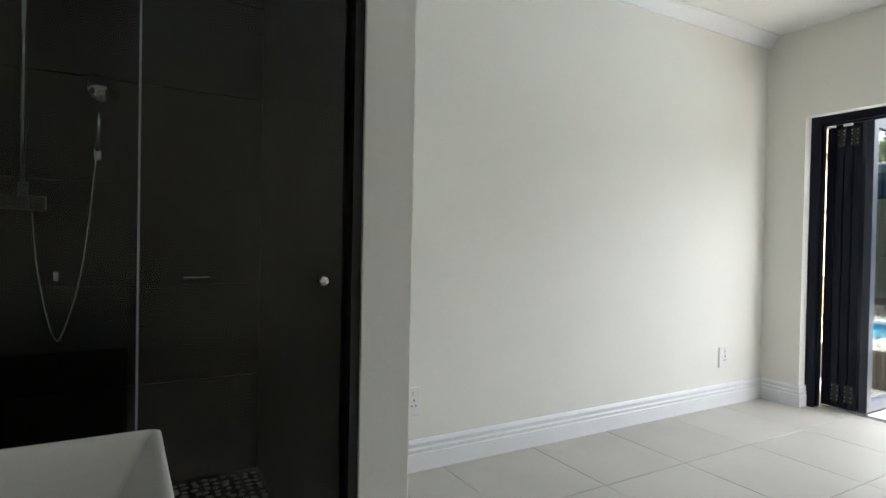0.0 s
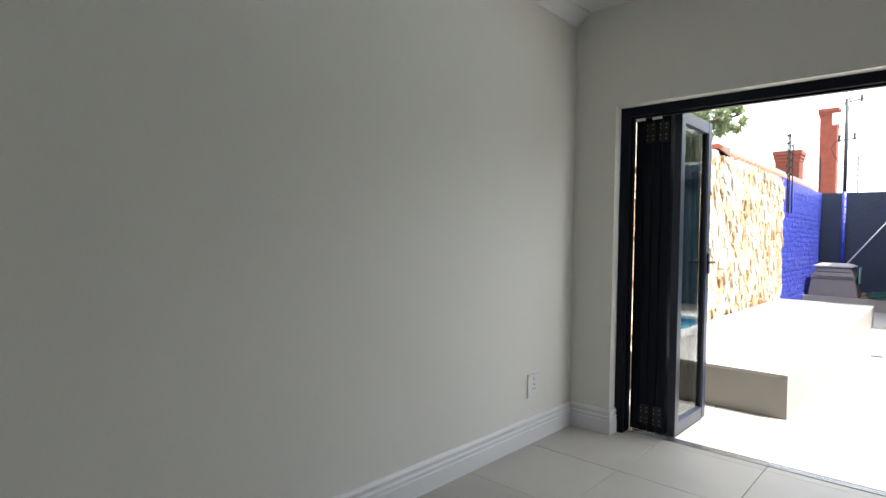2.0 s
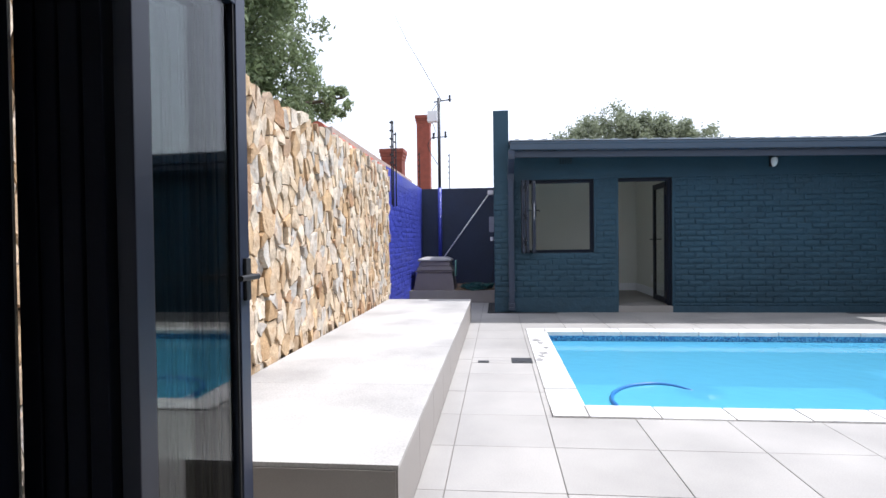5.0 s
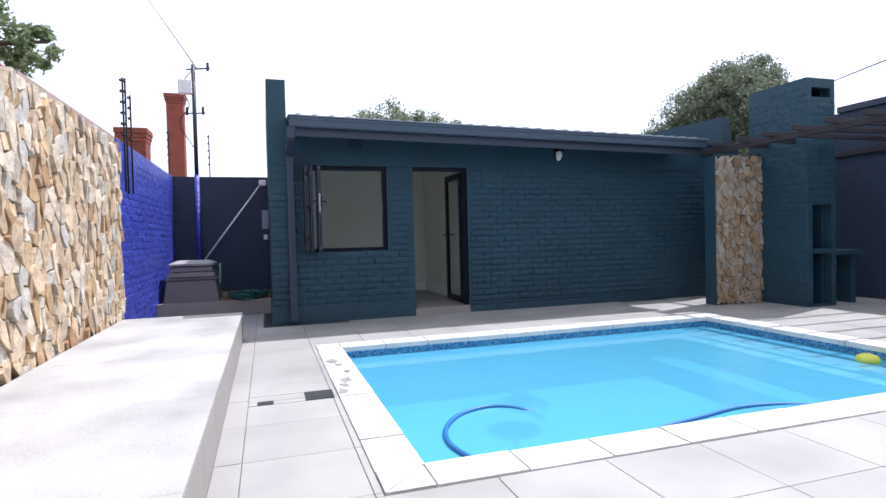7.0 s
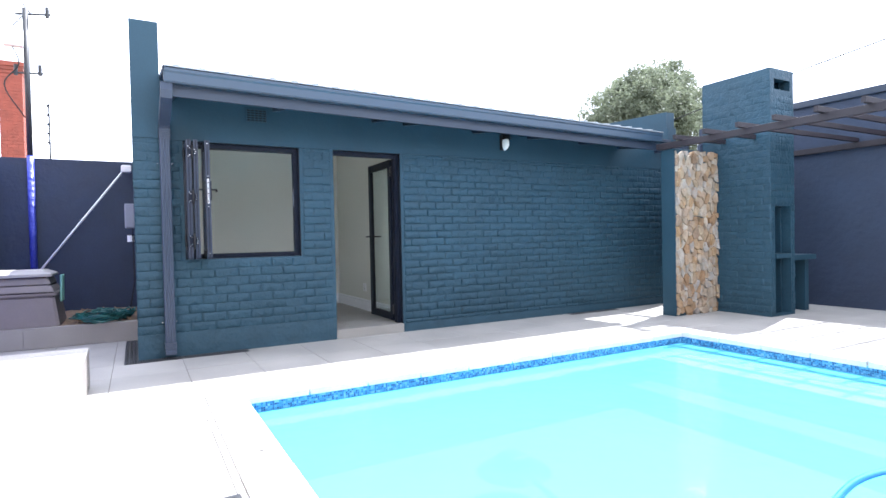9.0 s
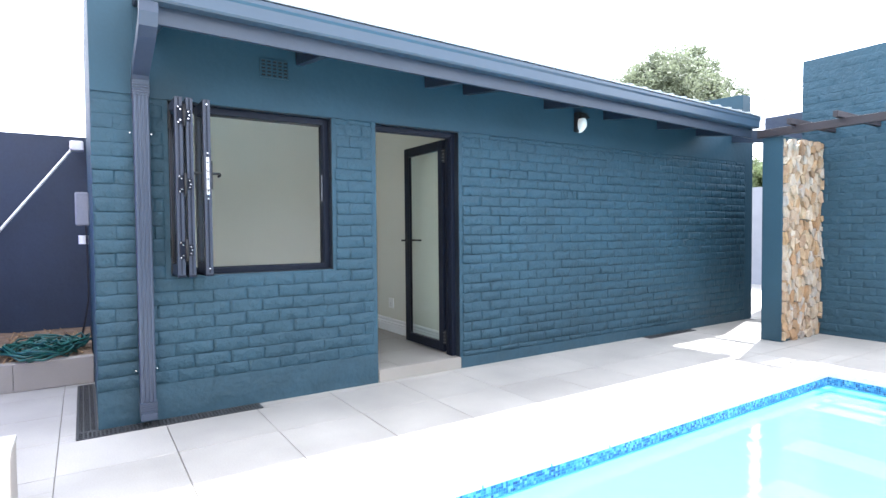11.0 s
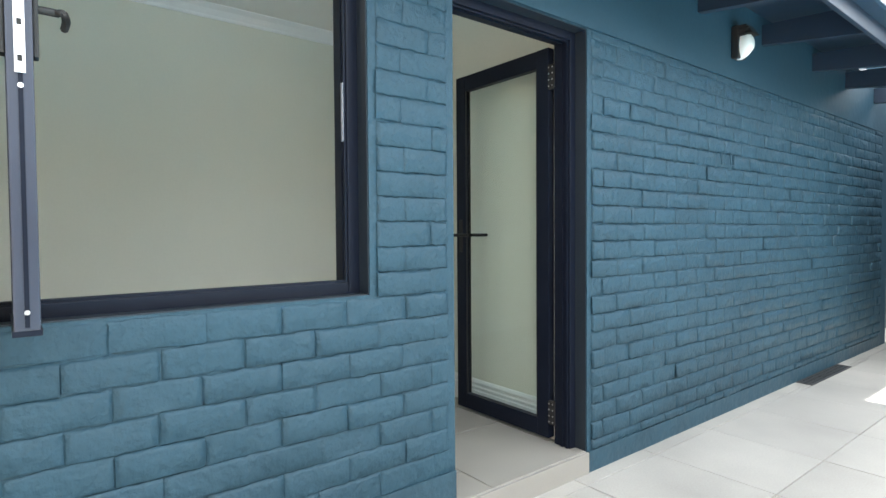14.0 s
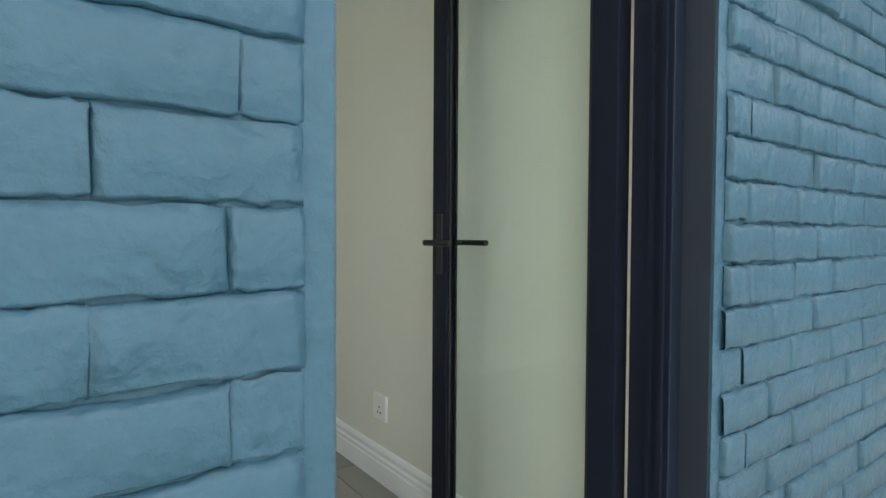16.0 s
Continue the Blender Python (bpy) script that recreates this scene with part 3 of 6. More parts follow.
bx(bm, 4.645, -0.90, -0.006, 4.72, 2.335, 0.0005)
part("floor_track", bm, M_STEEL, fold, "grey floor track")
for k, yy in enumerate((2.284, 2.230, 2.176, 2.120)):
    leaf(fold, "leaf", 4.672, 5.235, yy, yy + 0.047, 0.018, 1.975, frame=M_ALU)
front = leaf(fold, "leaf", 4.690, 5.255, 2.060, 2.106, 0.018, 1.985, st=0.064, label="outer leaf with lever handle")
bm = rod(nb(), (5.225, 2.015, 1.062), (5.225, 2.15, 1.062), 0.009)
rod(bm, (5.225, 2.018, 1.062), (5.105, 2.018, 1.062), 0.009)
bx(bm, 5.208, 2.048, 0.985, 5.242, 2.060, 1.12, 0.003)
part("lever_handle", bm, M_RUBBER, front, "black lever handle", False)
for yy in (2.240, 2.160):
    for zz in (0.12, 1.86):
        bm = bx(nb(), 4.662, yy - 0.026, zz - 0.06, 4.673, yy + 0.026, zz + 0.06, 0.003)
        h = part("hinge", bm, M_RUBBER, fold)
        for s in (-0.017, 0.017):
            for dz in (-0.045, -0.02, 0.02, 0.045):
                part("rivet", rod(nb(), (4.659, yy + s, zz + dz), (4.663, yy + s, zz + dz), 0.0032, seg=8), M_STEEL, h)
for yy in (2.18, 2.28):
    part("roller", bx(nb(), 4.61, yy - 0.03, 1.925, 4.66, yy + 0.03, 1.965, 0.003), M_STEEL, fold, "steel roller carriage")
part("drop_bolt", bx(nb(), 4.676, 2.318, 0.05, 4.682, 2.330, 0.17), M_STEEL, fold)

# ---- raised bench, boundary walls ----
plat = thing("raised_bench", (8.6, 2.2, 0), "long low tiled bench platform along the stone wall", "bench")
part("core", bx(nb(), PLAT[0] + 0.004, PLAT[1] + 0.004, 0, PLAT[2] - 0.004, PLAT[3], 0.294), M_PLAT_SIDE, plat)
solid("stone_backing", bx(nb(), 4.73, 2.905, -0.2, 11.76, 3.12, 2.20), M_STONE_BED, "core of the stone-clad boundary wall", "wall")
solid("wall_blue", bx(nb(), 11.76, 2.905, -0.2, 15.62, 3.12, 2.285), M_BLUE, "ultramarine painted brick boundary wall", "wall")
solid("wall_back", bx(nb(), 15.622, 1.09, -0.2, 15.85, 3.12, 2.28), M_NAVY, "navy painted boundary wall", "wall")
solid("wall_garden_south", bx(nb(), 4.73, -7.62, -0.2, 12.82, -7.40, 2.90), M_NAVY, "tall dark navy boundary wall", "wall")
solid("wall_cap", bx(nb(), 4.73, -7.66, 2.90, 11.4, -7.36, 3.0, 0.01), M_FASCIA, "dark fascia along the wall top", "trim")
solid("wall_groove", bx(nb(), 11.5, -7.402, 2.225, 12.82, -7.385, 2.36, 0.004), M_TEAL_PLASTER, "projecting band on the wall", "trim")

# ---- outbuilding shell ----
WIN = (-0.245, 0.885, 0.935, 2.09)
DOOR = (-1.425, -0.615, 0.09, 2.09)
def under_roof(bm, top):
    """Brings the top of a wall down along the falling eave."""
    for v in bm.verts:
        if v.co.z > 2.6:
            v.co.z = top + (v.co.y - 1.05) * 0.0190
    return bm


outwall = solid("wall_outbuilding", under_roof(wall_boxes(nb(), 'x', FX + 0.007, 12.60, -6.05, 1.07, -0.2, 2.76, [(WIN[0], WIN[1], WIN[2], WIN[3]), (DOOR[0], DOOR[1], DOOR[2], DOOR[3])]), 2.655),
                M_TEAL, "teal painted brick front wall of the outbuilding", "wall")
pier = solid("pier_outbuilding", bx(nb(), FX + 0.007, 1.07, -0.2, 15.62, 1.312, 3.20, 0.006), M_TEAL, "teal painted brick pier and parapet", "wall")
bm = nb()
profile(bm, [(12.42, 2.50), (12.42, 3.0), (12.50, 3.005), (15.6, 3.13), (15.6, 2.4)], 'y', -6.24, -6.052)
solid("parapet", bm, M_TEAL_PLASTER, "teal plastered parapet at the far gable", "wall")
solid("wall_gable", bx(nb(), FX + 0.002, -6.24, -0.2, 15.6, -6.05, 2.75), M_TEAL_PLASTER, "teal gable wall", "wall")


def slope(bm):
    """The eave drops a little towards the far end."""
    for v in bm.verts:
        v.co.z += (v.co.y - 1.05) * 0.0190 + 0.022
    return bm


bm = nb()
profile(bm, [(11.74, 2.535), (15.75, 3.135), (15.75, 3.175), (11.68, 2.566)], 'y', -5.07, 1.068)
profile(bm, [(12.33, 2.623), (15.75, 3.135), (15.75, 3.175), (12.33, 2.663)], 'y', -6.05, -5.072)
solid("roof_outbuilding", slope(bm), M_FASCIA, "dark painted roof deck of the outbuilding", "roof")
bm = nb()
profile(bm, [(11.67, 2.569), (15.77, 3.182), (15.77, 3.194), (11.67, 2.581)], 'y', -5.075, 1.066)
for k in range(30):
    y = 0.96 - k * 0.20
    profile(bm, [(11.67, 2.580), (15.77, 3.193), (15.77, 3.207), (11.67, 2.592)], 'y', y - 0.025, y + 0.025)
solid("roof_sheet", slope(bm), M_ROOFSHEET, "pale ribbed metal roof sheet", "roof")
bm = nb()
bx(bm, FX - 0.004, 0.885, 2.09, FX + 0.01, 1.07, 2.70)
wall_boxes(bm, 'x', FX - 0.004, FX + 0.010, -6.05, 0.885, 2.092, 2.70)
solid("plaster_band", under_roof(bm, 2.655), M_TEAL_PLASTER, "smooth teal plaster band above the bricks", "trim")
bm = wall_boxes(nb(), 'x', FX - 0.006, FX + 0.010, -6.05, DOOR[0] - 0.005, -0.1, 0.10)
wall_boxes(bm, 'x', FX - 0.006, FX + 0.010, DOOR[1] + 0.005, 1.315, -0.1, 0.235)
solid("plinth", bm, M_TEAL_ROUGH, "rough teal painted plinth", "trim")
bm = bx(nb(), FX - 0.004, 1.07, 2.10, FX + 0.01, 1.312, 3.195, 0.003)
solid("pier_plaster", bm, M_TEAL_PLASTER, "smooth plastered top of the pier", "trim")
# rooms of the outbuilding
solid("floor_inner", bx(nb(), 12.387, -1.52, -0.1, 15.0, 1.07, 0.094), M_GROUT, "pale tiled floor inside the outbuilding", "floor")
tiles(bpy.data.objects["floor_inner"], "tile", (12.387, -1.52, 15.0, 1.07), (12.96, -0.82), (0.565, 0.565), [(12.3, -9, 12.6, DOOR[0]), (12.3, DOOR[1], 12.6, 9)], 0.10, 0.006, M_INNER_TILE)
solid("wall_inner_back", bx(nb(), 15.0, -1.72, -0.1, 15.2, 1.07, 2.85), M_INT, "cream painted inner wall", "wall")
RAKE = [(12.60, -0.1), (15.0, -0.1), (15.0, 2.80), (12.60, 2.62)]
solid("wall_inner_side", profile(nb(), RAKE, "y", -1.72, -1.52), M_INT, "cream painted inner side wall", "wall")
solid("wall_inner_north", profile(nb(), RAKE, "y", 1.055, 1.07), M_INT, "cream painted inner wall", "wall")
solid("wall_inner_front", wall_boxes(nb(), 'x', 12.60, 12.612, -1.52, 1.055, 0.094, 2.62, [(WIN[0], WIN[1], WIN[2], WIN[3]), (DOOR[0], DOOR[1], 0, DOOR[3])]), M_INT, "cream inner face of the front wall", "wall")
solid("ceiling_inner", profile(nb(), [(12.60, 2.62), (15.2, 2.815), (15.2, 2.845), (12.60, 2.65)], "y", -1.72, 1.07), M_CEIL, "raked white ceiling inside the outbuilding", "ceiling")
COVE = [(0, 0), (0, 0.09), (0.09, 0.09), (0.09, 0.078), (0.05, 0.055), (0.018, 0.02), (0.012, 0.0)]
solid("cornice", profile(nb(), [(15.0 - d, 2.71 + z) for d, z in COVE], 'y', -1.52, 1.055), M_TRIM, "white coved cornice inside", "cornice")
bm = profile(nb(), [(-1.52 + d, 2.71 + z) for d, z in COVE], 'x', 12.612, 15.0)
for v in bm.verts:
    v.co.z += (v.co.x - 15.0) * 0.075
solid("cornice", bm, M_TRIM, "white coved cornice inside", "cornice")
solid("baseboard", profile(nb(), [(-1.52 + d, 0.10 + z) for d, z in BASEP], 'x', 12.612, 15.0), M_TRIM, "white grooved skirting inside", "baseboard")
solid("baseboard", profile(nb(), [(15.0 - d, 0.10 + z) for d, z in BASEP], 'y', -1.50, 1.055), M_TRIM, "white grooved skirting inside", "baseboard")
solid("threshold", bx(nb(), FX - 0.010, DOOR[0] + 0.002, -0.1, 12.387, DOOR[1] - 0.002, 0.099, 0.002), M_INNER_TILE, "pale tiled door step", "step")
s = thing("inner_socket", (13.87, -1.52, 0.42), "white power socket on the inner wall", "socket")
part("plate", bx(nb(), 13.82, -1.52, 0.365, 13.925, -1.508, 0.475, 0.003), M_WHITE_PLASTIC, s)
bm = nb()
for dx, dz in ((0, 0.016), (-0.011, -0.008), (0.011, -0.008)):
    rod(bm, (13.872 + dx, -1.509, 0.405 + dz), (13.872 + dx, -1.506, 0.405 + dz), 0.004, seg=10)
part("pin_holes", bm, M_DARK_HOLE, s)
part("switch", bx(nb(), 13.865, -1.508, 0.442, 13.879, -1.503, 0.462, 0.002), M_WHITE_PLASTIC, s)

# unseen pendant and point light, added as fill for the dim inner room
fill_lamp = thing("fill_pendant", (13.05, 0.62, 2.65), "unseen white globe pendant added to brighten the outbuilding", "pendant lamp")
part("rose", rod(nb(), (13.05, 0.62, 2.632), (13.05, 0.62, 2.66), 0.045, seg=20), M_WHITE_PLASTIC, fill_lamp)
part("cord", rod(nb(), (13.05, 0.62, 2.40), (13.05, 0.62, 2.634), 0.004, seg=8), M_WHITE_PLASTIC, fill_lamp)
bm = nb()
bmesh.ops.create_uvsphere(bm, u_segments=18, v_segments=10, radius=0.07, matrix=Matrix.Translation((13.05, 0.62, 2.34)))
globe = part("globe", bm, M_GLOW, fill_lamp, smooth=True)
globe.visible_shadow = False
fill_bulb = new("inner_fill_light", bpy.data.lights.new("inner_fill_light", 'POINT'))
fill_bulb.data.shadow_soft_size, fill_bulb.data.energy, fill_bulb.data.color = 0.06, 0.6, (1.0, 0.98, 0.93)
fill_bulb.location = (13.05, 0.62, 2.34)

# eave
eave = thing("gutter", (11.7, -2.0, 2.4), "dark blue box gutter along the eave", "gutter")
bm = profile(nb(), [(11.80, 2.440), (11.700, 2.440), (11.688, 2.452), (11.688, 2.520), (11.676, 2.535), (11.676, 2.560), (11.684, 2.566), (11.690, 2.560), (11.690, 2.540), (11.700, 2.528), (11.706, 2.455), (11.80, 2.455)], 'y', -5.07, 1.06)
part("channel", slope(bm), M_GUTTER, eave)
part("end_cap", slope(bx(nb(), 11.690, 1.056, 2.442, 11.80, 1.062, 2.555)), M_GUTTER, eave)
solid("fascia", slope(bx(nb(), 11.775, -5.07, 2.342, 11.80, 1.05, 2.53, 0.003)), M_FASCIA, "painted fascia board under the gutter", "trim")
for y in (0.98, 0.0, -1.10, -1.49, -2.45, -3.30, -4.20, -4.95, -5.75):
    raf = thing("rafter", (12.1, y, 2.35), "dark painted rafter end under the eave", "rafter", "eave rafters")
    part("beam", slope(profile(nb(), [(11.80, 2.362), (FX + 0.006, 2.445), (FX + 0.006, 2.575), (11.80, 2.532)], "y", y - 0.024, y + 0.024)), M_FASCIA, raf)


# ---- bench cladding, paving tiles ----
for i in range(5):
    x0 = PLAT[0] + i * 1.186
    part("top_slab", bx(nb(), x0 + 0.0007, PLAT[1] - 0.004, 0.282, x0 + 1.1853, PLAT[3], 0.302, 0.0008), M_PLAT_TOP, plat)
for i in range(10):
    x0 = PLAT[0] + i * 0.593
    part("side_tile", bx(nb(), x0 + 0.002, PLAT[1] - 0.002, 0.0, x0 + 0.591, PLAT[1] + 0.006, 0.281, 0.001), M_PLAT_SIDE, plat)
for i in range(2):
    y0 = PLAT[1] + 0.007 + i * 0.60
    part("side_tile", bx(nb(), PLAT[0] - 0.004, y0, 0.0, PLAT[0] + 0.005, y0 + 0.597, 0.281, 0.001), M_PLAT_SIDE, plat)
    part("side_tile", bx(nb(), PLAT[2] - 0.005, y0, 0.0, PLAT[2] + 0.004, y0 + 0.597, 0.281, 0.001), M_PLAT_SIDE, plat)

# ---- swimming pool ----
WZ = -0.105
pool = thing("swimming_pool", (8.9, -1.6, 0), "rectangular swimming pool of bright turquoise water", "pool")
x0, y0, x1, y1 = POOL
bm = nb()
bx(bm, x0 - 0.15, y0 - 0.15, -1.0, x1 + 0.15, y1 + 0.15, -0.62)
for a in ((x0 - 0.15, y0 - 0.15, x0, y1 + 0.15), (x1, y0 - 0.15, x1 + 0.15, y1 + 0.15), (x0, y0 - 0.15, x1, y0), (x0, y1, x1, y1 + 0.15)):
    bx(bm, a[0], a[1], -0.7, a[2], a[3], -0.03)
part("shell", bm, M_POOL, pool)
part("step", bx(nb(), x0, y0, -0.62, x1, y0 + 0.50, -0.20, 0.01), M_STEP, pool, "pale upper entry step")
part("step", bx(nb(), x0, y0 + 0.50, -0.62, x1, y0 + 0.92, -0.42, 0.01), M_POOL, pool, "lower entry step")
bm = nb()
bmesh.ops.create_grid(bm, x_segments=2, y_segments=2, size=0.5, matrix=Matrix.Translation(((x0 + x1) / 2, (y0 + y1) / 2, WZ)) @ Matrix.Diagonal((x1 - x0 - 0.002, y1 - y0 - 0.002, 1, 1)))
water = part("water", bm, M_WATER, pool, "clear rippled water")
water.visible_shadow = False


def mosaic():
    verts, faces = [], []

    def sq(p, u, n, s):
        i = len(verts)
        p, u, n = Vector(p), Vector(u), Vector(n)
        for du, dv, dn in ((0, 0, 0), (s, 0, 0), (s, s, 0), (0, s, 0), (0, 0, .0012), (s, 0, .0012), (s, s, .0012), (0, s, .0012)):
            verts.append(p + u * du + Vector((0, 0, 1)) * dv + n * dn)
        faces.append((i + 4, i + 5, i + 6, i + 7))
        for k in range(4):
            faces.append((i + k, i + (k + 1) % 4, i + 4 + (k + 1) % 4, i + 4 + k))
    for r in range(5):
        z = -0.118 + r * 0.0156
        for k in range(int((y1 - y0) / 0.0156)):
            sq((x1 - 0.001, y1 - k * 0.0156, z), (0, -1, 0), (-1, 0, 0), 0.0138)
        for k in range(int((x1 - x0) / 0.0156)):
            sq((x1 - k * 0.0156, y0 + 0.001, z), (-1, 0, 0), (0, 1, 0), 0.0138)
            sq((x0 + k * 0.0156, y1 - 0.001, z), (1, 0, 0), (0, -1, 0), 0.0138)
        for k in range(int((y1 - y0) / 0.0156)):
            sq((x0 + 0.001, y0 + k * 0.0156, z), (0, 1, 0), (1, 0, 0), 0.0138)
    me = bpy.data.meshes.new("mosaic_band")
    me.from_pydata([v - BASE[pool.name] for v in verts], [], faces)
    me.materials.append(M_MOSAIC)
    ob = new("mosaic_band", me)
    ob.parent = pool
    ob["label"], ob["kind"] = "small blue mosaic tiles at the waterline", "stuff"


nd, lk = M_MOSAIC.node_tree.nodes, M_MOSAIC.node_tree.links
geo_i = [x for x in nd if x.type == 'NEW_GEOMETRY'][0]
ramp_i = nd.new("ShaderNodeValToRGB")
stops_i = ramp_i.color_ramp.elements
while len(stops_i) < 4:
    stops_i.new(0.5)
for e, (p, c) in zip(stops_i, [(0.0, (0.01, 0.05, 0.15)), (0.4, (0.03, 0.15, 0.33)), (0.7, (0.06, 0.25, 0.42)), (1.0, (0.17, 0.36, 0.50))]):
    e.position, e.color = p, (*c, 1)
lk.new(geo_i.outputs["Random Per Island"], ramp_i.inputs[0])
lk.new(ramp_i.outputs[0], [x for x in nd if x.type == 'HUE_SAT'][0].inputs["Color"])
mosaic()

coping = thing("pool_coping", (8.9, -1.6, 0), "white cast coping slabs round the pool edge", "coping", kind="structure")
cw = 0.235


def cope_piece(a):
    bm = bx(nb(), *a, 0.006)
    bmesh.ops.translate(bm, verts=bm.verts, vec=(0, 0, random.uniform(-0.002, 0.002)))
    part("coping_slab", bm, M_COPING, coping)


n = 10
for k in range(n):
    ya = COPE[1] + cw + (COPE[3] - COPE[1] - 2 * cw) * k / n
    yb = COPE[1] + cw + (COPE[3] - COPE[1] - 2 * cw) * (k + 1) / n
    cope_piece((COPE[0], ya + 0.006, -0.04, COPE[0] + cw + 0.012, yb - 0.006, 0.012))
    cope_piece((COPE[2] - cw - 0.012, ya + 0.006, -0.04, COPE[2], yb - 0.006, 0.012))
n = 7
for k in range(n):
    xa = COPE[0] + cw + (COPE[2] - COPE[0] - 2 * cw) * k / n
    xb = COPE[0] + cw + (COPE[2] - COPE[0] - 2 * cw) * (k + 1) / n
    cope_piece((xa + 0.006, COPE[1], -0.04, xb - 0.006, COPE[1] + cw + 0.012, 0.012))
    cope_piece((xa + 0.006, COPE[3] - cw - 0.012, -0.04, xb - 0.006, COPE[3], 0.012))
for cx, sx in ((COPE[0], 1), (COPE[2], -1)):
    for cy, sy in ((COPE[1], 1), (COPE[3], -1)):
        # mitred corner: two triangular slabs
        for flip in (0, 1):
            bm = nb()
            a, b, c = (cx, cy), (cx + sx * cw, cy + sy * cw), ((cx + sx * cw, cy) if flip else (cx, cy + sy * cw))
            g = 0.004
            m = ((a[0] + b[0] + c[0]) / 3, (a[1] + b[1] + c[1]) / 3)
            pts = [(p[0] + (m[0] - p[0]) * 0.05, p[1] + (m[1] - p[1]) * 0.05) for p in (a, b, c)]
            profile(bm, pts, 'z', -0.04, 0.012)
            part("coping_slab", bm, M_COPING, coping)

for sx_, sy_, sr_ in ((9.89, 0.84, 0.07), (9.72, 0.80, 0.045), (9.17, 0.81, 0.06), (9.02, 0.84, 0.045), (8.87, 0.87, 0.05), (9.45, 0.76, 0.035)):
    st_ = thing("stain", (sx_, sy_, 0.015), "dark damp stain on the white coping", "stain", "damp stains")
    bm = nb()
    ring_ = [(sx_ + sr_ * random.uniform(0.5, 1.2) * 1.5 * math.cos(a_ * 0.449), sy_ + sr_ * random.uniform(0.4, 1.0) * math.sin(a_ * 0.449)) for a_ in range(14)]
    profile(bm, ring_, 'z', 0.0135, 0.0158)
    part("patch", bm, M_STAIN, st_)

hose = thing("pool_hose", (8.0, 0.1, WZ), "blue corrugated suction hose floating in the pool", "hose")
part("tube", tube(nb(), curve([(7.44, 0.27, -0.05), (7.62, 0.335, -0.092), (7.88, 0.385, -0.095), (8.14, 0.325, -0.096), (8.36, 0.16, -0.098), (8.46, -0.06, -0.100), (8.42, -0.22, -0.104), (8.30, -0.34, -0.118), (8.36, -0.48, -0.20), (8.75, -0.60, -0.30), (9.2, -0.74, -0.34)]), 0.0165), M_HOSE_BLUE, hose, smooth=True)
hose2 = thing("pool_hose", (7.8, -1.5, WZ), "blue hose lying along the pool edge", "hose")
part("tube", tube(nb(), curve([(7.58, -0.70, -0.11), (7.66, -0.88, -0.10), (7.74, -1.30, -0.10), (7.80, -1.65, -0.10), (7.77, -1.95, -0.105), (7.68, -2.25, -0.12)]), 0.0165), M_HOSE_BLUE, hose2, smooth=True)
cleaner = thing("pool_cleaner", (9.35, -0.78, -0.42), "dark blue suction cleaner on the pool floor", "pool cleaner")
bm = nb()
bmesh.ops.create_cone(bm, cap_ends=True, segments=24, radius1=0.24, radius2=0.20, depth=0.03, matrix=Matrix.Translation((9.35, -0.78, -0.40)))
part("skirt", bm, M_HOSE_BLUE, cleaner)
bm = bx(nb(), 9.26, -0.85, -0.39, 9.44, -0.71, -0.30, 0.02)
part("body", bm, M_HOSE_BLUE, cleaner)
flo = thing("pool_float", (8.40, -3.72, WZ), "yellow and white chlorine float on the water", "float")
bm = nb()
bmesh.ops.create_uvsphere(bm, u_segments=16, v_segments=8, radius=1, matrix=Matrix.Translation((8.40, -3.72, -0.085)) @ Matrix.Diagonal((0.10, 0.085, 0.055, 1)))
part("cap", bm, M_YELLOW, flo, smooth=True)
part("basket", rod(nb(), (8.40, -3.72, -0.20), (8.40, -3.72, -0.10), 0.06, seg=16), M_WHITE_PLASTIC, flo)

# ---- window of the outbuilding ----
win = thing("window_folding", (12.45, 0.32, 0.93), "charcoal aluminium folding window, sashes stacked open", "window")
bm = nb()
f0, f1 = 12.456, 12.550
bx(bm, f0, WIN[0], WIN[2], f1, WIN[0] + 0.045, WIN[3], 0.003)
bx(bm, f0, WIN[1] - 0.045, WIN[2], f1, WIN[1], WIN[3], 0.003)
bx(bm, f0, WIN[0] + 0.045, WIN[3] - 0.05, f1, WIN[1] - 0.045, WIN[3], 0.003)
bx(bm, f0, WIN[0] + 0.045, WIN[2], f1, WIN[1] - 0.045, WIN[2] + 0.042, 0.003)
for d in (0.012, 0.032):
    bx(bm, f0 - 0.004 + d, WIN[0] + 0.045, WIN[2] + 0.042, f0 + 0.004 + d, WIN[1] - 0.045, WIN[2] + 0.050)
    bx(bm, f0 - 0.004 + d, WIN[0] + 0.045, WIN[2] + 0.05, f0 + 0.004 + d, WIN[0] + 0.053, WIN[3] - 0.05)
part("frame", bm, M_ALU, win)
part("keeper", bx(nb(), 12.464, WIN[0] + 0.053, 1.46, 12.478, WIN[0] + 0.057, 1.66, 0.002), M_WALLGREY, win, "grey lock keeper")
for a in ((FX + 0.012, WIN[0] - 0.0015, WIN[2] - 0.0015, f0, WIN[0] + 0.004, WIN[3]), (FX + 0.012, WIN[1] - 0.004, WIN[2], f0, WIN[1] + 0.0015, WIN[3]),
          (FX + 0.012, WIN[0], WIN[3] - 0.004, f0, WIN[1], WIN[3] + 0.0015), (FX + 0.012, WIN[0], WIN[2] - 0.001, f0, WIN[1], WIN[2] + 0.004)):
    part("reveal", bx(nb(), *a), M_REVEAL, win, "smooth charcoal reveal")
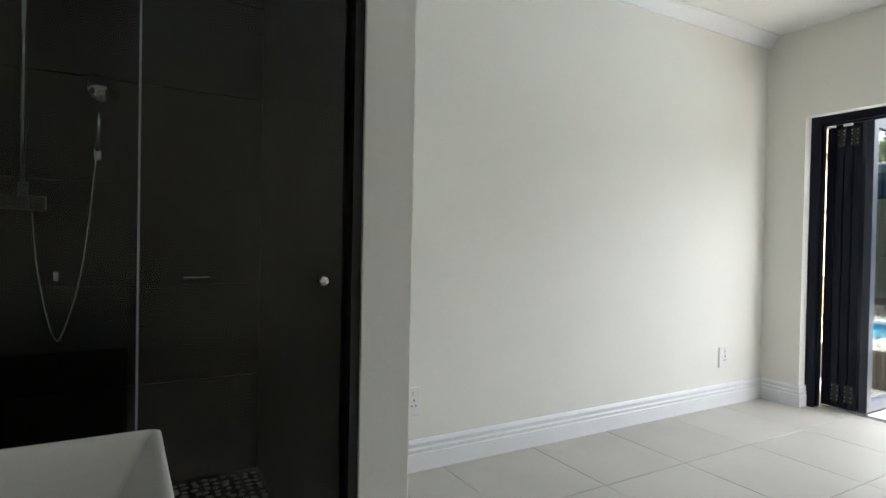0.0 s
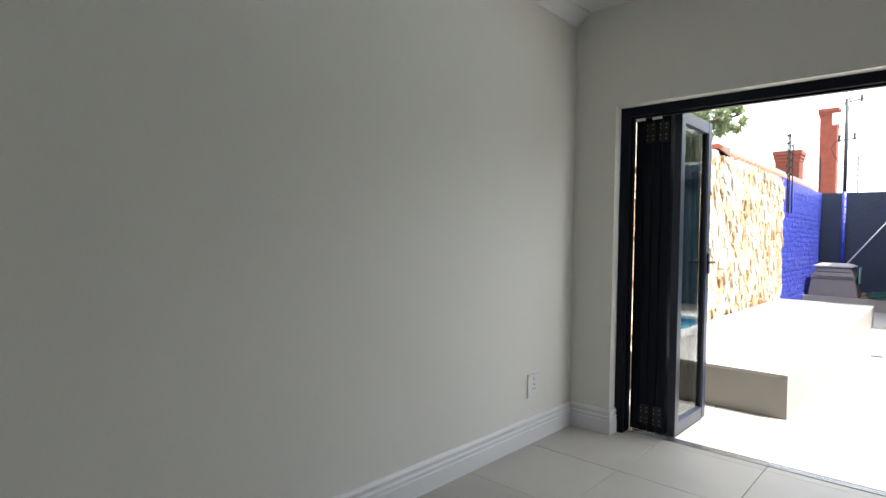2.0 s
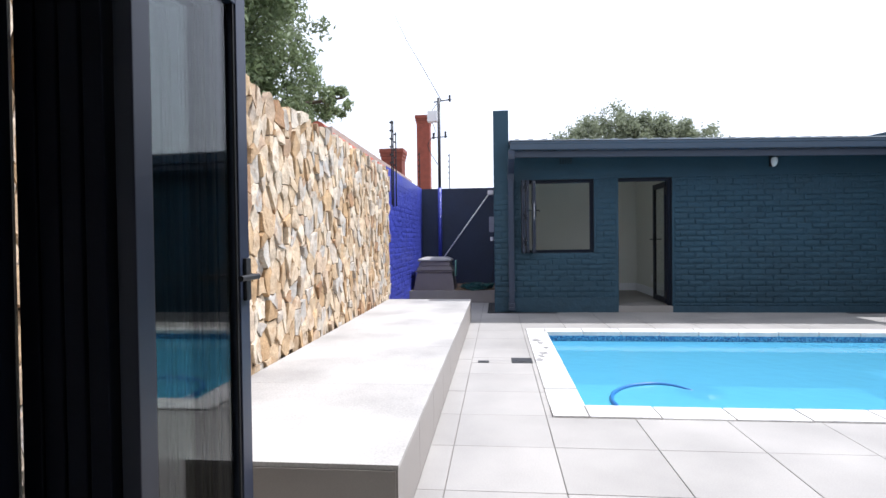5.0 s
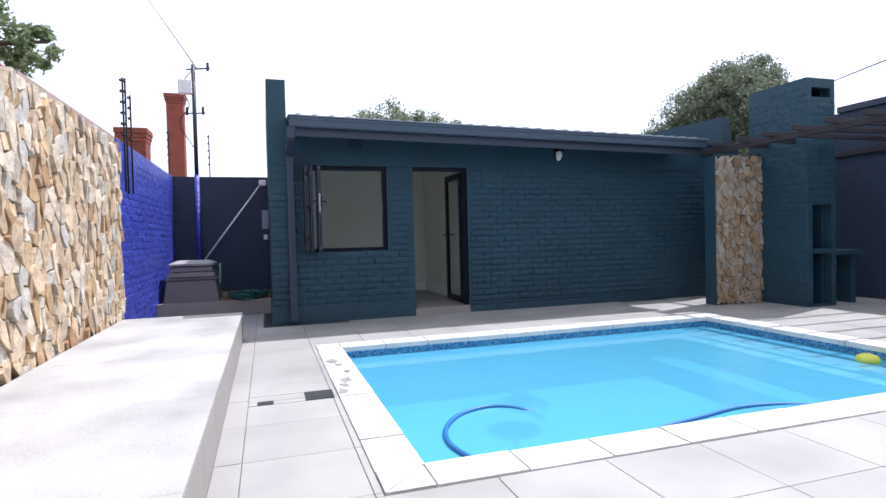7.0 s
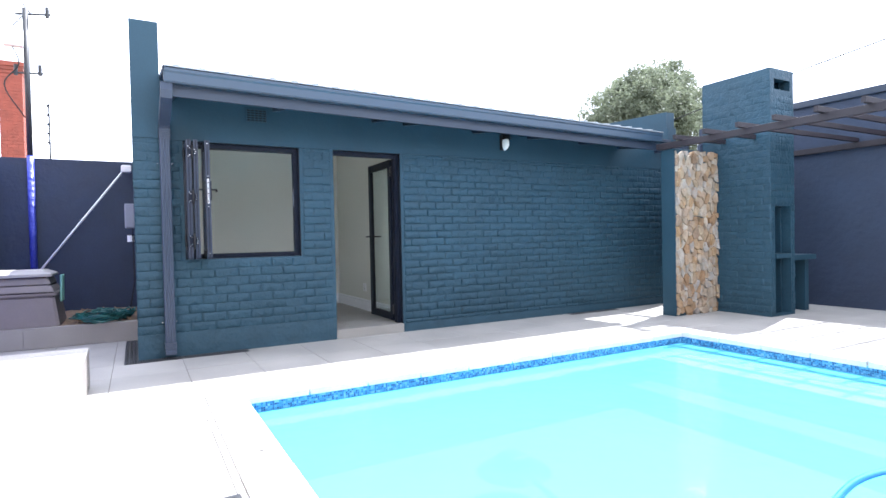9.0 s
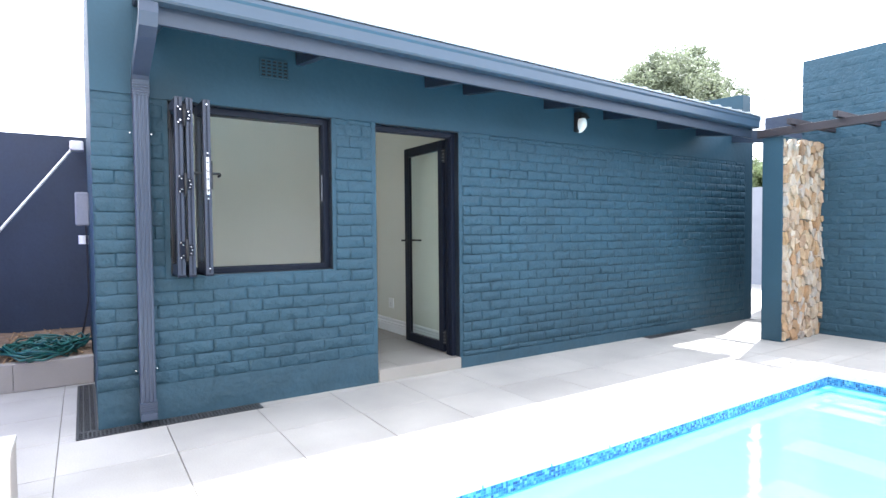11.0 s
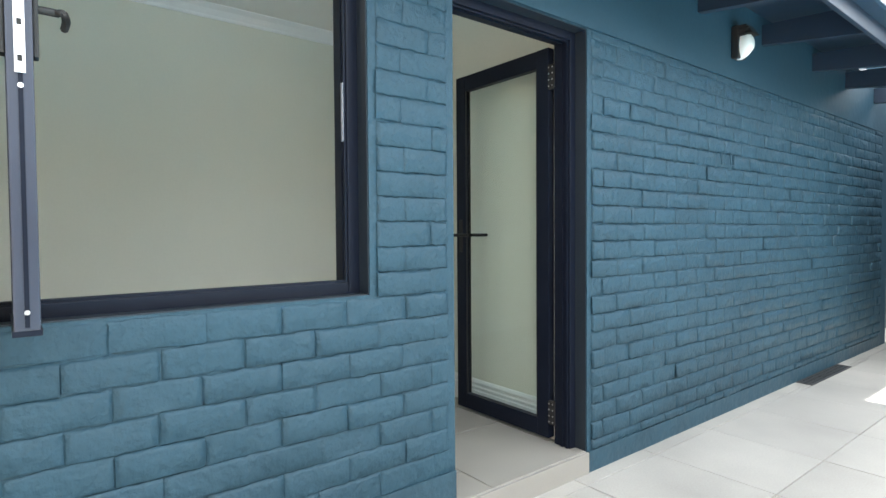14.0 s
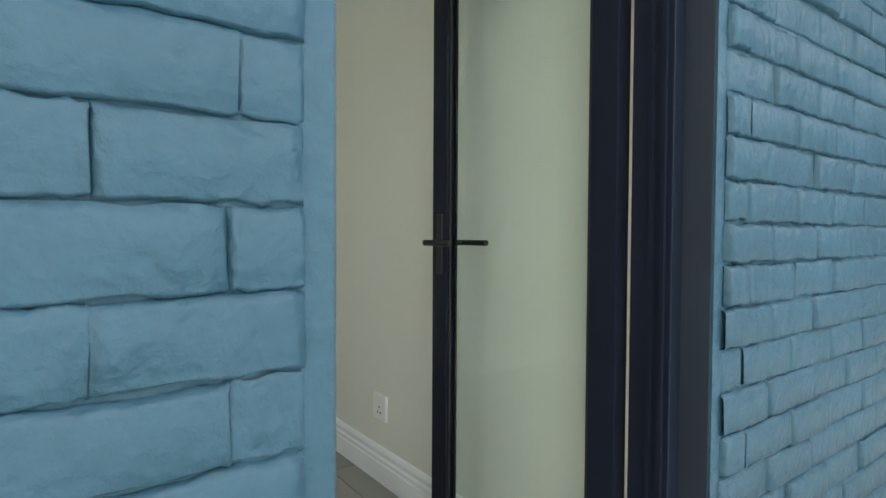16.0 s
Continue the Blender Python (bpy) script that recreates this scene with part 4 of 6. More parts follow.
for k, (ya, yb) in enumerate(((0.834, 0.878), (0.774, 0.814), (0.672, 0.716))):
    lf = leaf(win, "sash", 12.120, 12.450, ya, yb, 0.958, 2.062, st=0.055, label="sash with steel lock strip" if k == 2 else "")
    ym = (ya + yb) / 2
    part("edge_groove", bx(nb(), 12.1175, ym - 0.004, 0.965, 12.1205, ym + 0.004, 2.055), M_ALU, lf)
    part("drip_cap", bx(nb(), 12.122, ya - 0.003, 0.946, 12.446, yb + 0.003, 0.960, 0.002), M_ALU, lf)
    if k == 2:
        part("lock_strip", bx(nb(), 12.114, ym - 0.009, 1.462, 12.1185, ym + 0.009, 1.700, 0.001), M_STEEL, lf)
        for z in (1.49, 1.56, 1.61, 1.665):
            part("latch_slot", bx(nb(), 12.113, ym - 0.004, z - 0.006, 12.1145, ym + 0.004, z + 0.006), M_DARK_HOLE, lf)
        bm = bx(nb(), 12.132, ya - 0.010, 1.50, 12.164, ya, 1.68, 0.003)
        bx(bm, 12.132, yb, 1.50, 12.164, yb + 0.010, 1.68, 0.003)
        rod(bm, (12.148, ya - 0.045, 1.600), (12.148, yb + 0.050, 1.600), 0.008)
        tube(bm, curve([(12.148, ya - 0.040, 1.600), (12.138, ya - 0.052, 1.598), (12.160, ya - 0.058, 1.590), (12.205, ya - 0.058, 1.588)], 5), 0.008)
        tube(bm, curve([(12.148, yb + 0.045, 1.600), (12.138, yb + 0.056, 1.598), (12.160, yb + 0.060, 1.590), (12.205, yb + 0.060, 1.588)], 5), 0.008)
        part("handle", bm, M_RUBBER, lf, "black lever handle")
        for z in (1.725, 1.438, 2.03, 0.995):
            part("screw", rod(nb(), (12.114, ym, z), (12.121, ym, z), 0.0052, seg=10), M_STEEL, lf)
for z in (1.115, 1.525, 1.950):
    bm = bx(nb(), 12.113, 0.828, z - 0.055, 12.1215, 0.866, z + 0.055, 0.003)
    bx(bm, 12.113, 0.786, z - 0.036, 12.1215, 0.828, z + 0.036, 0.003)
    h = part("hinge", bm, M_ALU, win)
    part("hinge_pin", rod(nb(), (12.107, 0.825, z - 0.068), (12.107, 0.825, z + 0.068), 0.0095), M_RUBBER, h, "black hinge barrel", True)
    for y2, dz in ((0.860, 0.047), (0.847, 0.033), (0.847, -0.033), (0.860, -0.047), (0.802, 0.021), (0.795, 0.0), (0.802, -0.021)):
        part("rivet", rod(nb(), (12.108, y2, z + dz), (12.114, y2, z + dz), 0.0046, seg=10), M_STEEL, h)
for z in (1.12, 1.95):
    part("side_hinge", bx(nb(), 12.30, 0.878, z - 0.06, 12.38, 0.888, z + 0.06, 0.003), M_RUBBER, win)
part("inner_reveal", bx(nb(), f1, WIN[0] - 0.0015, WIN[2], 12.614, WIN[0] + 0.003, WIN[3]), M_INT, win, "cream inner reveal")
part("inner_sill", bx(nb(), f1, WIN[0] + 0.003, WIN[2] - 0.0015, 12.614, WIN[1], WIN[2] + 0.004), M_INT, win, "cream inner sill")
part("shoot_bolt", rod(nb(), (12.425, 0.864, 1.0), (12.425, 0.864, 1.95), 0.004), M_STEEL, win)

# ---- door of the outbuilding ----
door = thing("glazed_door", (12.6, -1.4, 0.1), "open charcoal aluminium glazed door", "door")
bm = nb()
d0, d1 = 12.458, 12.555
bx(bm, d0, DOOR[0], 0.10, d1, DOOR[0] + 0.042, DOOR[3], 0.003)
bx(bm, d0, DOOR[1] - 0.006, 0.10, d1, DOOR[1], DOOR[3], 0.002)
bx(bm, d0, DOOR[0] + 0.042, DOOR[3] - 0.042, d1, DOOR[1] - 0.006, DOOR[3], 0.003)
for d in (0.018, 0.045):
    bx(bm, d0 + d - 0.005, DOOR[0] + 0.042, 0.10, d0 + d + 0.005, DOOR[0] + 0.050, DOOR[3] - 0.042)
    bx(bm, d0 + d - 0.005, DOOR[0] + 0.05, DOOR[3] - 0.05, d0 + d + 0.005, DOOR[1] - 0.006, DOOR[3] - 0.042)
part("frame", bm, M_ALU, door)
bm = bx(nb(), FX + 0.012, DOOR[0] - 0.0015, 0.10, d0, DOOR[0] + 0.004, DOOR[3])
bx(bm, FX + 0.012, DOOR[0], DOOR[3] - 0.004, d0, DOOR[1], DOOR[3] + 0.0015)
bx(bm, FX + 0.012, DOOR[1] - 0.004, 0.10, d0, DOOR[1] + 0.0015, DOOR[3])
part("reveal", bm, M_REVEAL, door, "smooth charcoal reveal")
part("inner_reveal", bx(nb(), d1, DOOR[0] - 0.0015, 0.10, 12.614, DOOR[0] + 0.003, DOOR[3]), M_INT, door, "cream inner reveal")
dl = leaf(door, "leaf", 12.584, 13.290, -1.416, -1.374, 0.118, 2.045, st=0.075, frame=M_ALU)
bm = bx(nb(), 13.235, -1.380, 1.03, 13.265, -1.370, 1.22, 0.003)
rod(bm, (13.25, -1.37, 1.13), (13.25, -1.315, 1.13), 0.009)
rod(bm, (13.255, -1.320, 1.13), (13.125, -1.320, 1.13), 0.009)
rod(bm, (13.25, -1.43, 1.13), (13.25, -1.47, 1.13), 0.009)
rod(bm, (13.255, -1.465, 1.13), (13.13, -1.465, 1.13), 0.009)
part("lever_handle", bm, M_RUBBER, dl, "black lever handle")
part("lock_plate", bx(nb(), 13.274, -1.412, 0.98, 13.278, -1.390, 1.26), M_STEEL, dl)
for z in (0.25, 1.90):
    h = part("hinge", bx(nb(), 12.548, -1.392, z - 0.06, 12.588, -1.374, z + 0.06, 0.003), M_RUBBER, door)
    for xx in (12.556, 12.578):
        for dz in (-0.045, -0.015, 0.015, 0.045):
            part("rivet", rod(nb(), (xx, -1.376, z + dz), (xx, -1.370, z + dz), 0.0045, seg=8), M_STEEL, h)

# ---- fittings on the front wall ----
dp = thing("downpipe", (12.34, 1.03, 0), "fluted blue-grey metal downpipe with a swan neck", "downpipe")
flute = [(12.384, 0.978), (12.305, 0.978), (12.300, 0.983), (12.300, 0.993), (12.305, 0.996), (12.305, 1.002), (12.300, 1.005), (12.300, 1.015), (12.305, 1.018), (12.305, 1.024),
         (12.300, 1.027), (12.300, 1.037), (12.305, 1.040), (12.305, 1.046), (12.300, 1.049), (12.300, 1.062), (12.305, 1.067), (12.384, 1.067)]
part("pipe", profile(nb(), flute, 'z', 0.09, 2.11), M_PIPE, dp)


def box_bend(pts, w, d):
    """A rectangular duct through points in the x-z plane, w wide along y."""
    bm = nb()
    rings = []
    for i, (x, z) in enumerate(pts):
        a, b = pts[max(i - 1, 0)], pts[min(i + 1, len(pts) - 1)]
        t = Vector((b[0] - a[0], 0, b[1] - a[1])).normalized()
        nrm = Vector((-t.z, 0, t.x))
        c = Vector((x, 1.0225, z))
        rings.append([bm.verts.new(c + nrm * sx * d / 2 + Vector((0, sy * w / 2, 0))) for sx, sy in ((-1, -1), (1, -1), (1, 1), (-1, 1))])
    for a, b in zip(rings, rings[1:]):
        for k in range(4):
            bm.faces.new((a[k], a[(k + 1) % 4], b[(k + 1) % 4], b[k]))
    bm.faces.new(rings[0])
    bm.faces.new(rings[-1])
    bmesh.ops.recalc_face_normals(bm, faces=bm.faces)
    return bm


part("swan_neck", box_bend([(12.343, 2.08), (12.343, 2.15), (12.325, 2.20), (12.28, 2.235), (11.93, 2.325), (11.86, 2.345), (11.79, 2.375), (11.755, 2.42), (11.75, 2.47)], 0.092, 0.078), M_PIPE, dp)
for k in range(7):
    part("crimp", bx(nb(), 12.296, 0.972, 2.085 + k * 0.016, 12.384, 1.073, 2.093 + k * 0.016, 0.002), M_PIPE, dp)
bm = bx(nb(), 12.285, 0.974, 0.085, 12.384, 1.071, 0.15, 0.003)
bx(bm, 12.262, 0.976, 0.045, 12.380, 1.069, 0.088, 0.003)
part("shoe", bm, M_PIPE, dp)
for k in range(4):
    part("crimp", bx(nb(), 12.281, 0.972, 0.10 + k * 0.014, 12.384, 1.073, 0.107 + k * 0.014, 0.002), M_PIPE, dp)
for z in (0.345, 1.857):
    for yy in (0.962, 1.083):
        part("bracket_screw", rod(nb(), (12.374, yy, z), (12.384, yy, z), 0.0042, seg=10), M_STEEL, dp)

dp.location.y += 0.02

vent = thing("air_vent", (12.38, 0.185, 2.39), "teal painted air brick grille", "vent")
part("back", bx(nb(), 12.378, 0.082, 2.324, 12.383, 0.288, 2.456), M_DARK_HOLE, vent)
for k in range(6):
    part("bar", bx(nb(), 12.368, 0.082 + k * 0.0392, 2.324, 12.379, 0.092 + k * 0.0392, 2.456, 0.001), M_TEAL_PLASTER, vent)
for k in range(6):
    part("bar", bx(nb(), 12.370, 0.082, 2.324 + k * 0.0244, 12.378, 0.288, 2.334 + k * 0.0244, 0.001), M_TEAL_PLASTER, vent)

lamp = thing("wall_lamp", (12.38, -2.96, 2.34), "black bulkhead wall lamp with white glass", "wall lamp")
bm = bx(nb(), 12.335, -3.015, 2.245, 12.382, -2.905, 2.445, 0.012)
bx(bm, 12.300, -3.012, 2.375, 12.340, -2.908, 2.440, 0.010)
part("back_plate", bm, M_RUBBER, lamp)
bm = nb()
bmesh.ops.create_uvsphere(bm, u_segments=20, v_segments=12, radius=1, matrix=Matrix.Translation((12.328, -2.96, 2.322)) @ Matrix.Diagonal((0.062, 0.046, 0.082, 1)))
for v in bm.verts:
    if v.co.z < 2.30:
        v.co.x += (2.30 - v.co.z) * 0.35
part("glass", bm, M_LAMP, lamp, "white frosted glass", True)
for k in range(4):
    part("guard", bx(nb(), 12.258 + k * 0.011, -3.014, 2.378 + k * 0.017, 12.338, -2.906, 2.386 + k * 0.017, 0.003), M_RUBBER, lamp)
lamp.location.y, lamp.location.z = -2.89, 2.305
bracket = thing("wall_hook", (12.38, -2.75, 1.60), "small painted wire hooks on the brick wall", "hook")
for yy in (-2.68, -2.80):
    part("prong", tube(nb(), [(12.384, yy, 1.62), (12.365, yy, 1.62), (12.362, yy - 0.01, 1.55), (12.362, yy - 0.05, 1.55), (12.365, yy - 0.06, 1.62)], 0.004, 6), M_TEAL, bracket)


def grate(x0, y0, x1, y1, label):
    g = thing("drain_grate", ((x0 + x1) / 2, (y0 + y1) / 2, 0), label, "drain grate", "drain grates")
    bm = bx(nb(), x0, y0, -0.006, x1, y0 + 0.012, 0.005)
    bx(bm, x0, y1 - 0.012, -0.006, x1, y1, 0.005)
    bx(bm, x0, y0 + 0.012, -0.006, x0 + 0.012, y1 - 0.012, 0.005)
    bx(bm, x1 - 0.012, y0 + 0.012, -0.006, x1, y1 - 0.012, 0.005)
    part("frame", bm, M_GRATE, g)
    part("pit", bx(nb(), x0 + 0.005, y0 + 0.005, -0.0065, x1 - 0.005, y1 - 0.005, -0.003), M_DARK_HOLE, g)
    along = (y1 - y0) > (x1 - x0)
    L = max(x1 - x0, y1 - y0)
    for k in range(int(L / 0.022)):
        s = 0.014 + k * 0.022
        if s > L - 0.02:
            break
        a = (x0 + 0.012, y0 + s, -0.004, x1 - 0.012, y0 + s + 0.009, 0.004) if along else (x0 + s, y0 + 0.012, -0.004, x0 + s + 0.009, y1 - 0.012, 0.004)
        part("bar", bx(nb(), *a), M_GRATE, g)
    for k in (1, 2):
        w = (x1 - x0) if along else (y1 - y0)
        a = (x0 + w * k / 3 - 0.004, y0 + 0.012, -0.002, x0 + w * k / 3 + 0.004, y1 - 0.012, 0.0046) if along else (x0 + 0.012, y0 + w * k / 3 - 0.004, -0.002, x1 - 0.012, y0 + w * k / 3 + 0.004, 0.0046)
        part("cross_bar", bx(nb(), *a), M_GRATE, g)


grate(12.255, 0.34, 12.375, 1.43, "black plastic channel grate along the wall foot")
grate(12.38, 1.318, 13.66, 1.43, "black plastic channel grate beside the pier")
grate(12.27, -4.80, 12.375, -3.92, "black plastic channel grate along the wall foot")
for (x0, y0, x1, y1, label) in ((8.77, 0.94, 8.985, 1.135, "dark square inspection cover in the paving"), (8.765, 1.352, 8.85, 1.455, "small rusty drain cover in the paving")):
    hcov = thing("drain_cover", ((x0 + x1) / 2, (y0 + y1) / 2, 0), label, "drain cover", "drain covers")
    part("plate", bx(nb(), x0, y0, -0.005, x1, y1, 0.004, 0.003), M_GRATE, hcov)
    bm = nb()
    for s in (0.12, 0.88):
        bx(bm, x0 + 0.01, y0 + (y1 - y0) * s - 0.004, 0.003, x1 - 0.01, y0 + (y1 - y0) * s + 0.004, 0.006)
    bmesh.ops.create_cone(bm, cap_ends=True, segments=24, radius1=min(x1 - x0, y1 - y0) * 0.33, radius2=min(x1 - x0, y1 - y0) * 0.32, depth=0.004, matrix=Matrix.Translation(((x0 + x1) / 2, (y0 + y1) / 2, 0.005)))
    part("rim", bm, M_GRATE, hcov)

# ---- stone column, barbecue, pergola ----
col = solid("column", bx(nb(), 11.35, -5.735, -0.1, 11.56, -4.88, 2.20, 0.006), M_TEAL_PLASTER, "teal plastered column clad in stone on one face", "column")

braai = thing("barbecue", (11.0, -6.1, 0), "tall teal brick barbecue with an open hearth", "barbecue")
bm = nb()
BX0, BX1, BY0, BY1 = 10.60, 11.55, -6.26, -5.74
wall_boxes(bm, 'x', BX0, BX0 + 0.12, BY0, BY1, -0.1, 3.16, [(-6.18, -5.83, 0.02, 1.415), (-6.18, -5.83, 2.90, 3.03)])
bx(bm, BX0 + 0.12, BY1 - 0.11, -0.1, BX1, BY1, 3.16)
bx(bm, BX0 + 0.12, BY0, -0.1, BX1, BY0 + 0.11, 3.16)
bx(bm, BX1 - 0.12, BY0 + 0.11, -0.1, BX1, BY1 - 0.11, 3.16)
bx(bm, BX0 + 0.12, BY0 + 0.11, 3.04, BX1 - 0.12, BY1 - 0.11, 3.10)
part("body", bm, M_TEAL, braai)
part("hearth_shelf", bx(nb(), BX0 - 0.015, BY0 + 0.10, 0.74, BX1 - 0.12, BY1 - 0.10, 0.80, 0.005), M_TEAL_PLASTER, braai)
part("hearth_hood", bx(nb(), BX0 + 0.13, BY0 + 0.11, 1.42, BX1 - 0.13, BY1 - 0.11, 1.48), M_DARK_HOLE, braai, "near-black hood")
counter = thing("counter", (10.95, -6.9, 0), "teal plastered counter shelf beside the barbecue", "counter")
part("slab", bx(nb(), 10.62, -6.82, 0.70, 11.30, -6.262, 0.77, 0.006), M_TEAL_PLASTER, counter)
part("leg", bx(nb(), 10.70, -6.78, -0.02, 11.25, -6.69, 0.70, 0.004), M_TEAL_PLASTER, counter)

perg = thing("pergola", (8.5, -5.9, 2.2), "dark stained timber pergola over the barbecue patio", "pergola")
part("front_beam", bx(nb(), 4.74, -4.90, 2.205, 11.60, -4.84, 2.285, 0.004), M_TIMBER, perg)
part("wall_beam", bx(nb(), 4.74, -7.398, 2.205, 11.50, -7.34, 2.285, 0.004), M_TIMBER, perg)
x = 11.22
while x > 4.9:
    if not (BX0 - 0.05 < x < BX1 + 0.03):
        part("slat", bx(nb(), x - 0.022, -7.395, 2.286, x + 0.022, -4.72, 2.345, 0.003), M_TIMBER, perg)
    else:
        part("slat", bx(nb(), x - 0.022, -5.735, 2.286, x + 0.022, -4.72, 2.345, 0.003), M_TIMBER, perg)
    x -= 0.42

# ---- passage at the far end ----
pipe2 = thing("downpipe", (12.80, -7.36, 0), "plain grey downpipe at the end of the passage", "downpipe")
part("pipe", bx(nb(), 12.755, -7.398, 0.85, 12.815, -7.335, 2.62, 0.008), M_PIPE, pipe2)
part("lower_pipe", rod(nb(), (12.785, -7.365, 0.0), (12.785, -7.365, 0.86), 0.018), M_WHITE_PLASTIC, pipe2, "white lower length")
stack = thing("paver_stack", (12.57, -7.30, 0), "upright stack of grey paving blocks", "paver stack")
for k in range(5):
    part("paver", bx(nb(), 12.465, -7.39, k * 0.147, 12.675, -7.27, k * 0.147 + 0.143, 0.006), M_GREY_BRICK, stack)
log = thing("timber_offcut", (12.36, -7.30, 0), "short brown timber offcut on the paving", "timber")
part("offcut", bx(nb(), 12.20, -7.38, 0.0, 12.42, -7.26, 0.11, 0.006), mat("raw_timber", (0.36, 0.22, 0.11), 0.8, var=0.3, scale=12, grain=60, bump=0.3), log)
solid("wall_neighbour", bx(nb(), 12.9, -11.2, -0.2, 17.5, -11.0, 2.12), M_WALLGREY, "pale grey garden wall beyond the passage", "wall")
solid("pavement_passage", bx(nb(), 12.82, -11.0, -0.25, 17.0, -6.24, -0.008), M_PAVE, "paved strip behind the outbuilding", "pavement")

# ---- service corner ----
pl = thing("service_plinth", (14.6, 2.1, 0), "low tiled plinth filled with earth", "plinth")
part("kerb", bx(nb(), 13.74, 1.315, 0, 13.86, 2.903, 0.215, 0.004), M_PLAT_SIDE, pl)
for k in range(3):
    part("kerb_tile", bx(nb(), 13.730, 1.318 + k * 0.53, 0.002, 13.741, 1.318 + k * 0.53 + 0.526, 0.218, 0.001), M_PLAT_SIDE, pl)
bm = nb()
bmesh.ops.create_grid(bm, x_segments=30, y_segments=26, size=0.5, matrix=Matrix.Translation((14.74, 2.11, 0.20)) @ Matrix.Diagonal((1.76, 1.58, 1, 1)))
for v in bm.verts:
    v.co.z += noise.noise(v.co * 5) * 0.018
part("earth", bm, M_EARTH, pl, "bare brown earth")


def pump_cover():
    p = thing("pump_cover", (14.25, 2.46, 0.2), "taupe moulded plastic pool pump cover", "pump cover")
    bm = nb()

    def frustum(z0, z1, a, b, m):
        profile_pts = []
        for z, (x0, x1, y0, y1) in ((z0, a), (z1, b)):
            profile_pts.append([bm.verts.new(c) for c in ((x0, y0, z), (x1, y0, z), (x1, y1, z), (x0, y1, z))])
        lo, hi = profile_pts
        for k in range(4):
            bm.faces.new((lo[k], lo[(k + 1) % 4], hi[(k + 1) % 4], hi[k]))
        bm.faces.new(lo[::-1])
        bm.faces.new(hi)
    frustum(0.19, 0.545, (13.92, 14.66, 2.07, 2.85), (13.97, 14.61, 2.12, 2.80), 0)
    bmesh.ops.bevel(bm, geom=bm.edges[:], offset=0.02, segments=2, affect='EDGES')
    part("body", bm, M_PUMP, p)
    bm = nb()
    frustum(0.545, 0.575, (13.95, 14.63, 2.10, 2.82), (13.95, 14.63, 2.10, 2.82), 0)
    frustum(0.585, 0.66, (13.97, 14.61, 2.12, 2.80), (14.00, 14.58, 2.15, 2.77), 0)
    frustum(0.67, 0.745, (14.00, 14.58, 2.15, 2.77), (14.03, 14.55, 2.18, 2.74), 0)
    bmesh.ops.bevel(bm, geom=bm.edges[:], offset=0.008, segments=2, affect='EDGES')
    part("louvres", bm, M_PUMP, p)
    bm = nb()
    frustum(0.755, 0.785, (13.99, 14.59, 2.14, 2.78), (13.99, 14.59, 2.14, 2.78), 0)
    frustum(0.785, 0.830, (13.99, 14.59, 2.14, 2.78), (14.09, 14.49, 2.24, 2.68), 0)
    bmesh.ops.bevel(bm, geom=bm.edges[:], offset=0.006, segments=2, affect='EDGES')
    part("lid", bm, M_PUMP_TOP, p, "lid, paler than the body")
    part("core", bx(nb(), 14.05, 2.20, 0.2, 14.52, 2.72, 0.78), M_DARK_HOLE, p)


pump_cover()
cloth = thing("cloth", (14.1, 2.06, 0.6), "mint green cloth hung on the pump cover", "cloth")
bm = nb()
bmesh.ops.create_grid(bm, x_segments=8, y_segments=10, size=0.5, matrix=Matrix.Translation((14.12, 2.055, 0.62)) @ Matrix.Rotation(radians(90), 4, 'X') @ Matrix.Diagonal((0.20, 0.30, 1, 1)))
for v in bm.verts:
    v.co.y += 0.012 * math.sin(v.co.x * 60) + 0.02 * (0.77 - v.co.z)
bmesh.ops.solidify(bm, geom=bm.faces[:], thickness=0.006)
part("fabric", bm, mat("mint_cloth", (0.22, 0.46, 0.36), 0.9, var=0.1, bump=0.2), cloth, smooth=True)

coil = thing("garden_hose", (14.1, 1.7, 0.21), "tangled dark green garden hose on the earth", "hose")
rng = random.Random(3)
pts = []
for k in range(190):
    a = k * 0.57
    cx, cy = 14.16 + 0.16 * math.sin(k * 0.071), 1.66 + 0.06 * math.cos(k * 0.093)
    pts.append((cx + (0.27 + 0.11 * math.sin(k * 1.7)) * math.cos(a), cy + (0.22 + 0.07 * math.cos(k * 1.3)) * math.sin(a), 0.232 + 0.012 * (k % 7) + 0.012 * math.sin(k)))
part("tube", tube(nb(), pts, 0.009, 6), M_HOSE_GREEN, coil, smooth=True)

litter = thing("dry_stalks", (14.3, 1.75, 0.21), "loose dry brown stalks lying on the earth", "stalks")
bm = nb()
for k in range(46):
    x, y, a = rng.uniform(13.95, 15.3), rng.uniform(1.42, 1.98), rng.uniform(-0.5, 0.5)
    d = rng.uniform(0.08, 0.20)
    rod(bm, (x - d * math.cos(a), y - d * math.sin(a), 0.222), (x + d * math.cos(a), y + d * math.sin(a), 0.226 + rng.uniform(0, 0.02)), 0.006, 0.004, 6)
part("stalks", bm, mat("dry_stalk", (0.30, 0.19, 0.10), 0.9, var=0.3, scale=12, grain=60, bump=0.2), litter)["kind"] = "stuff"

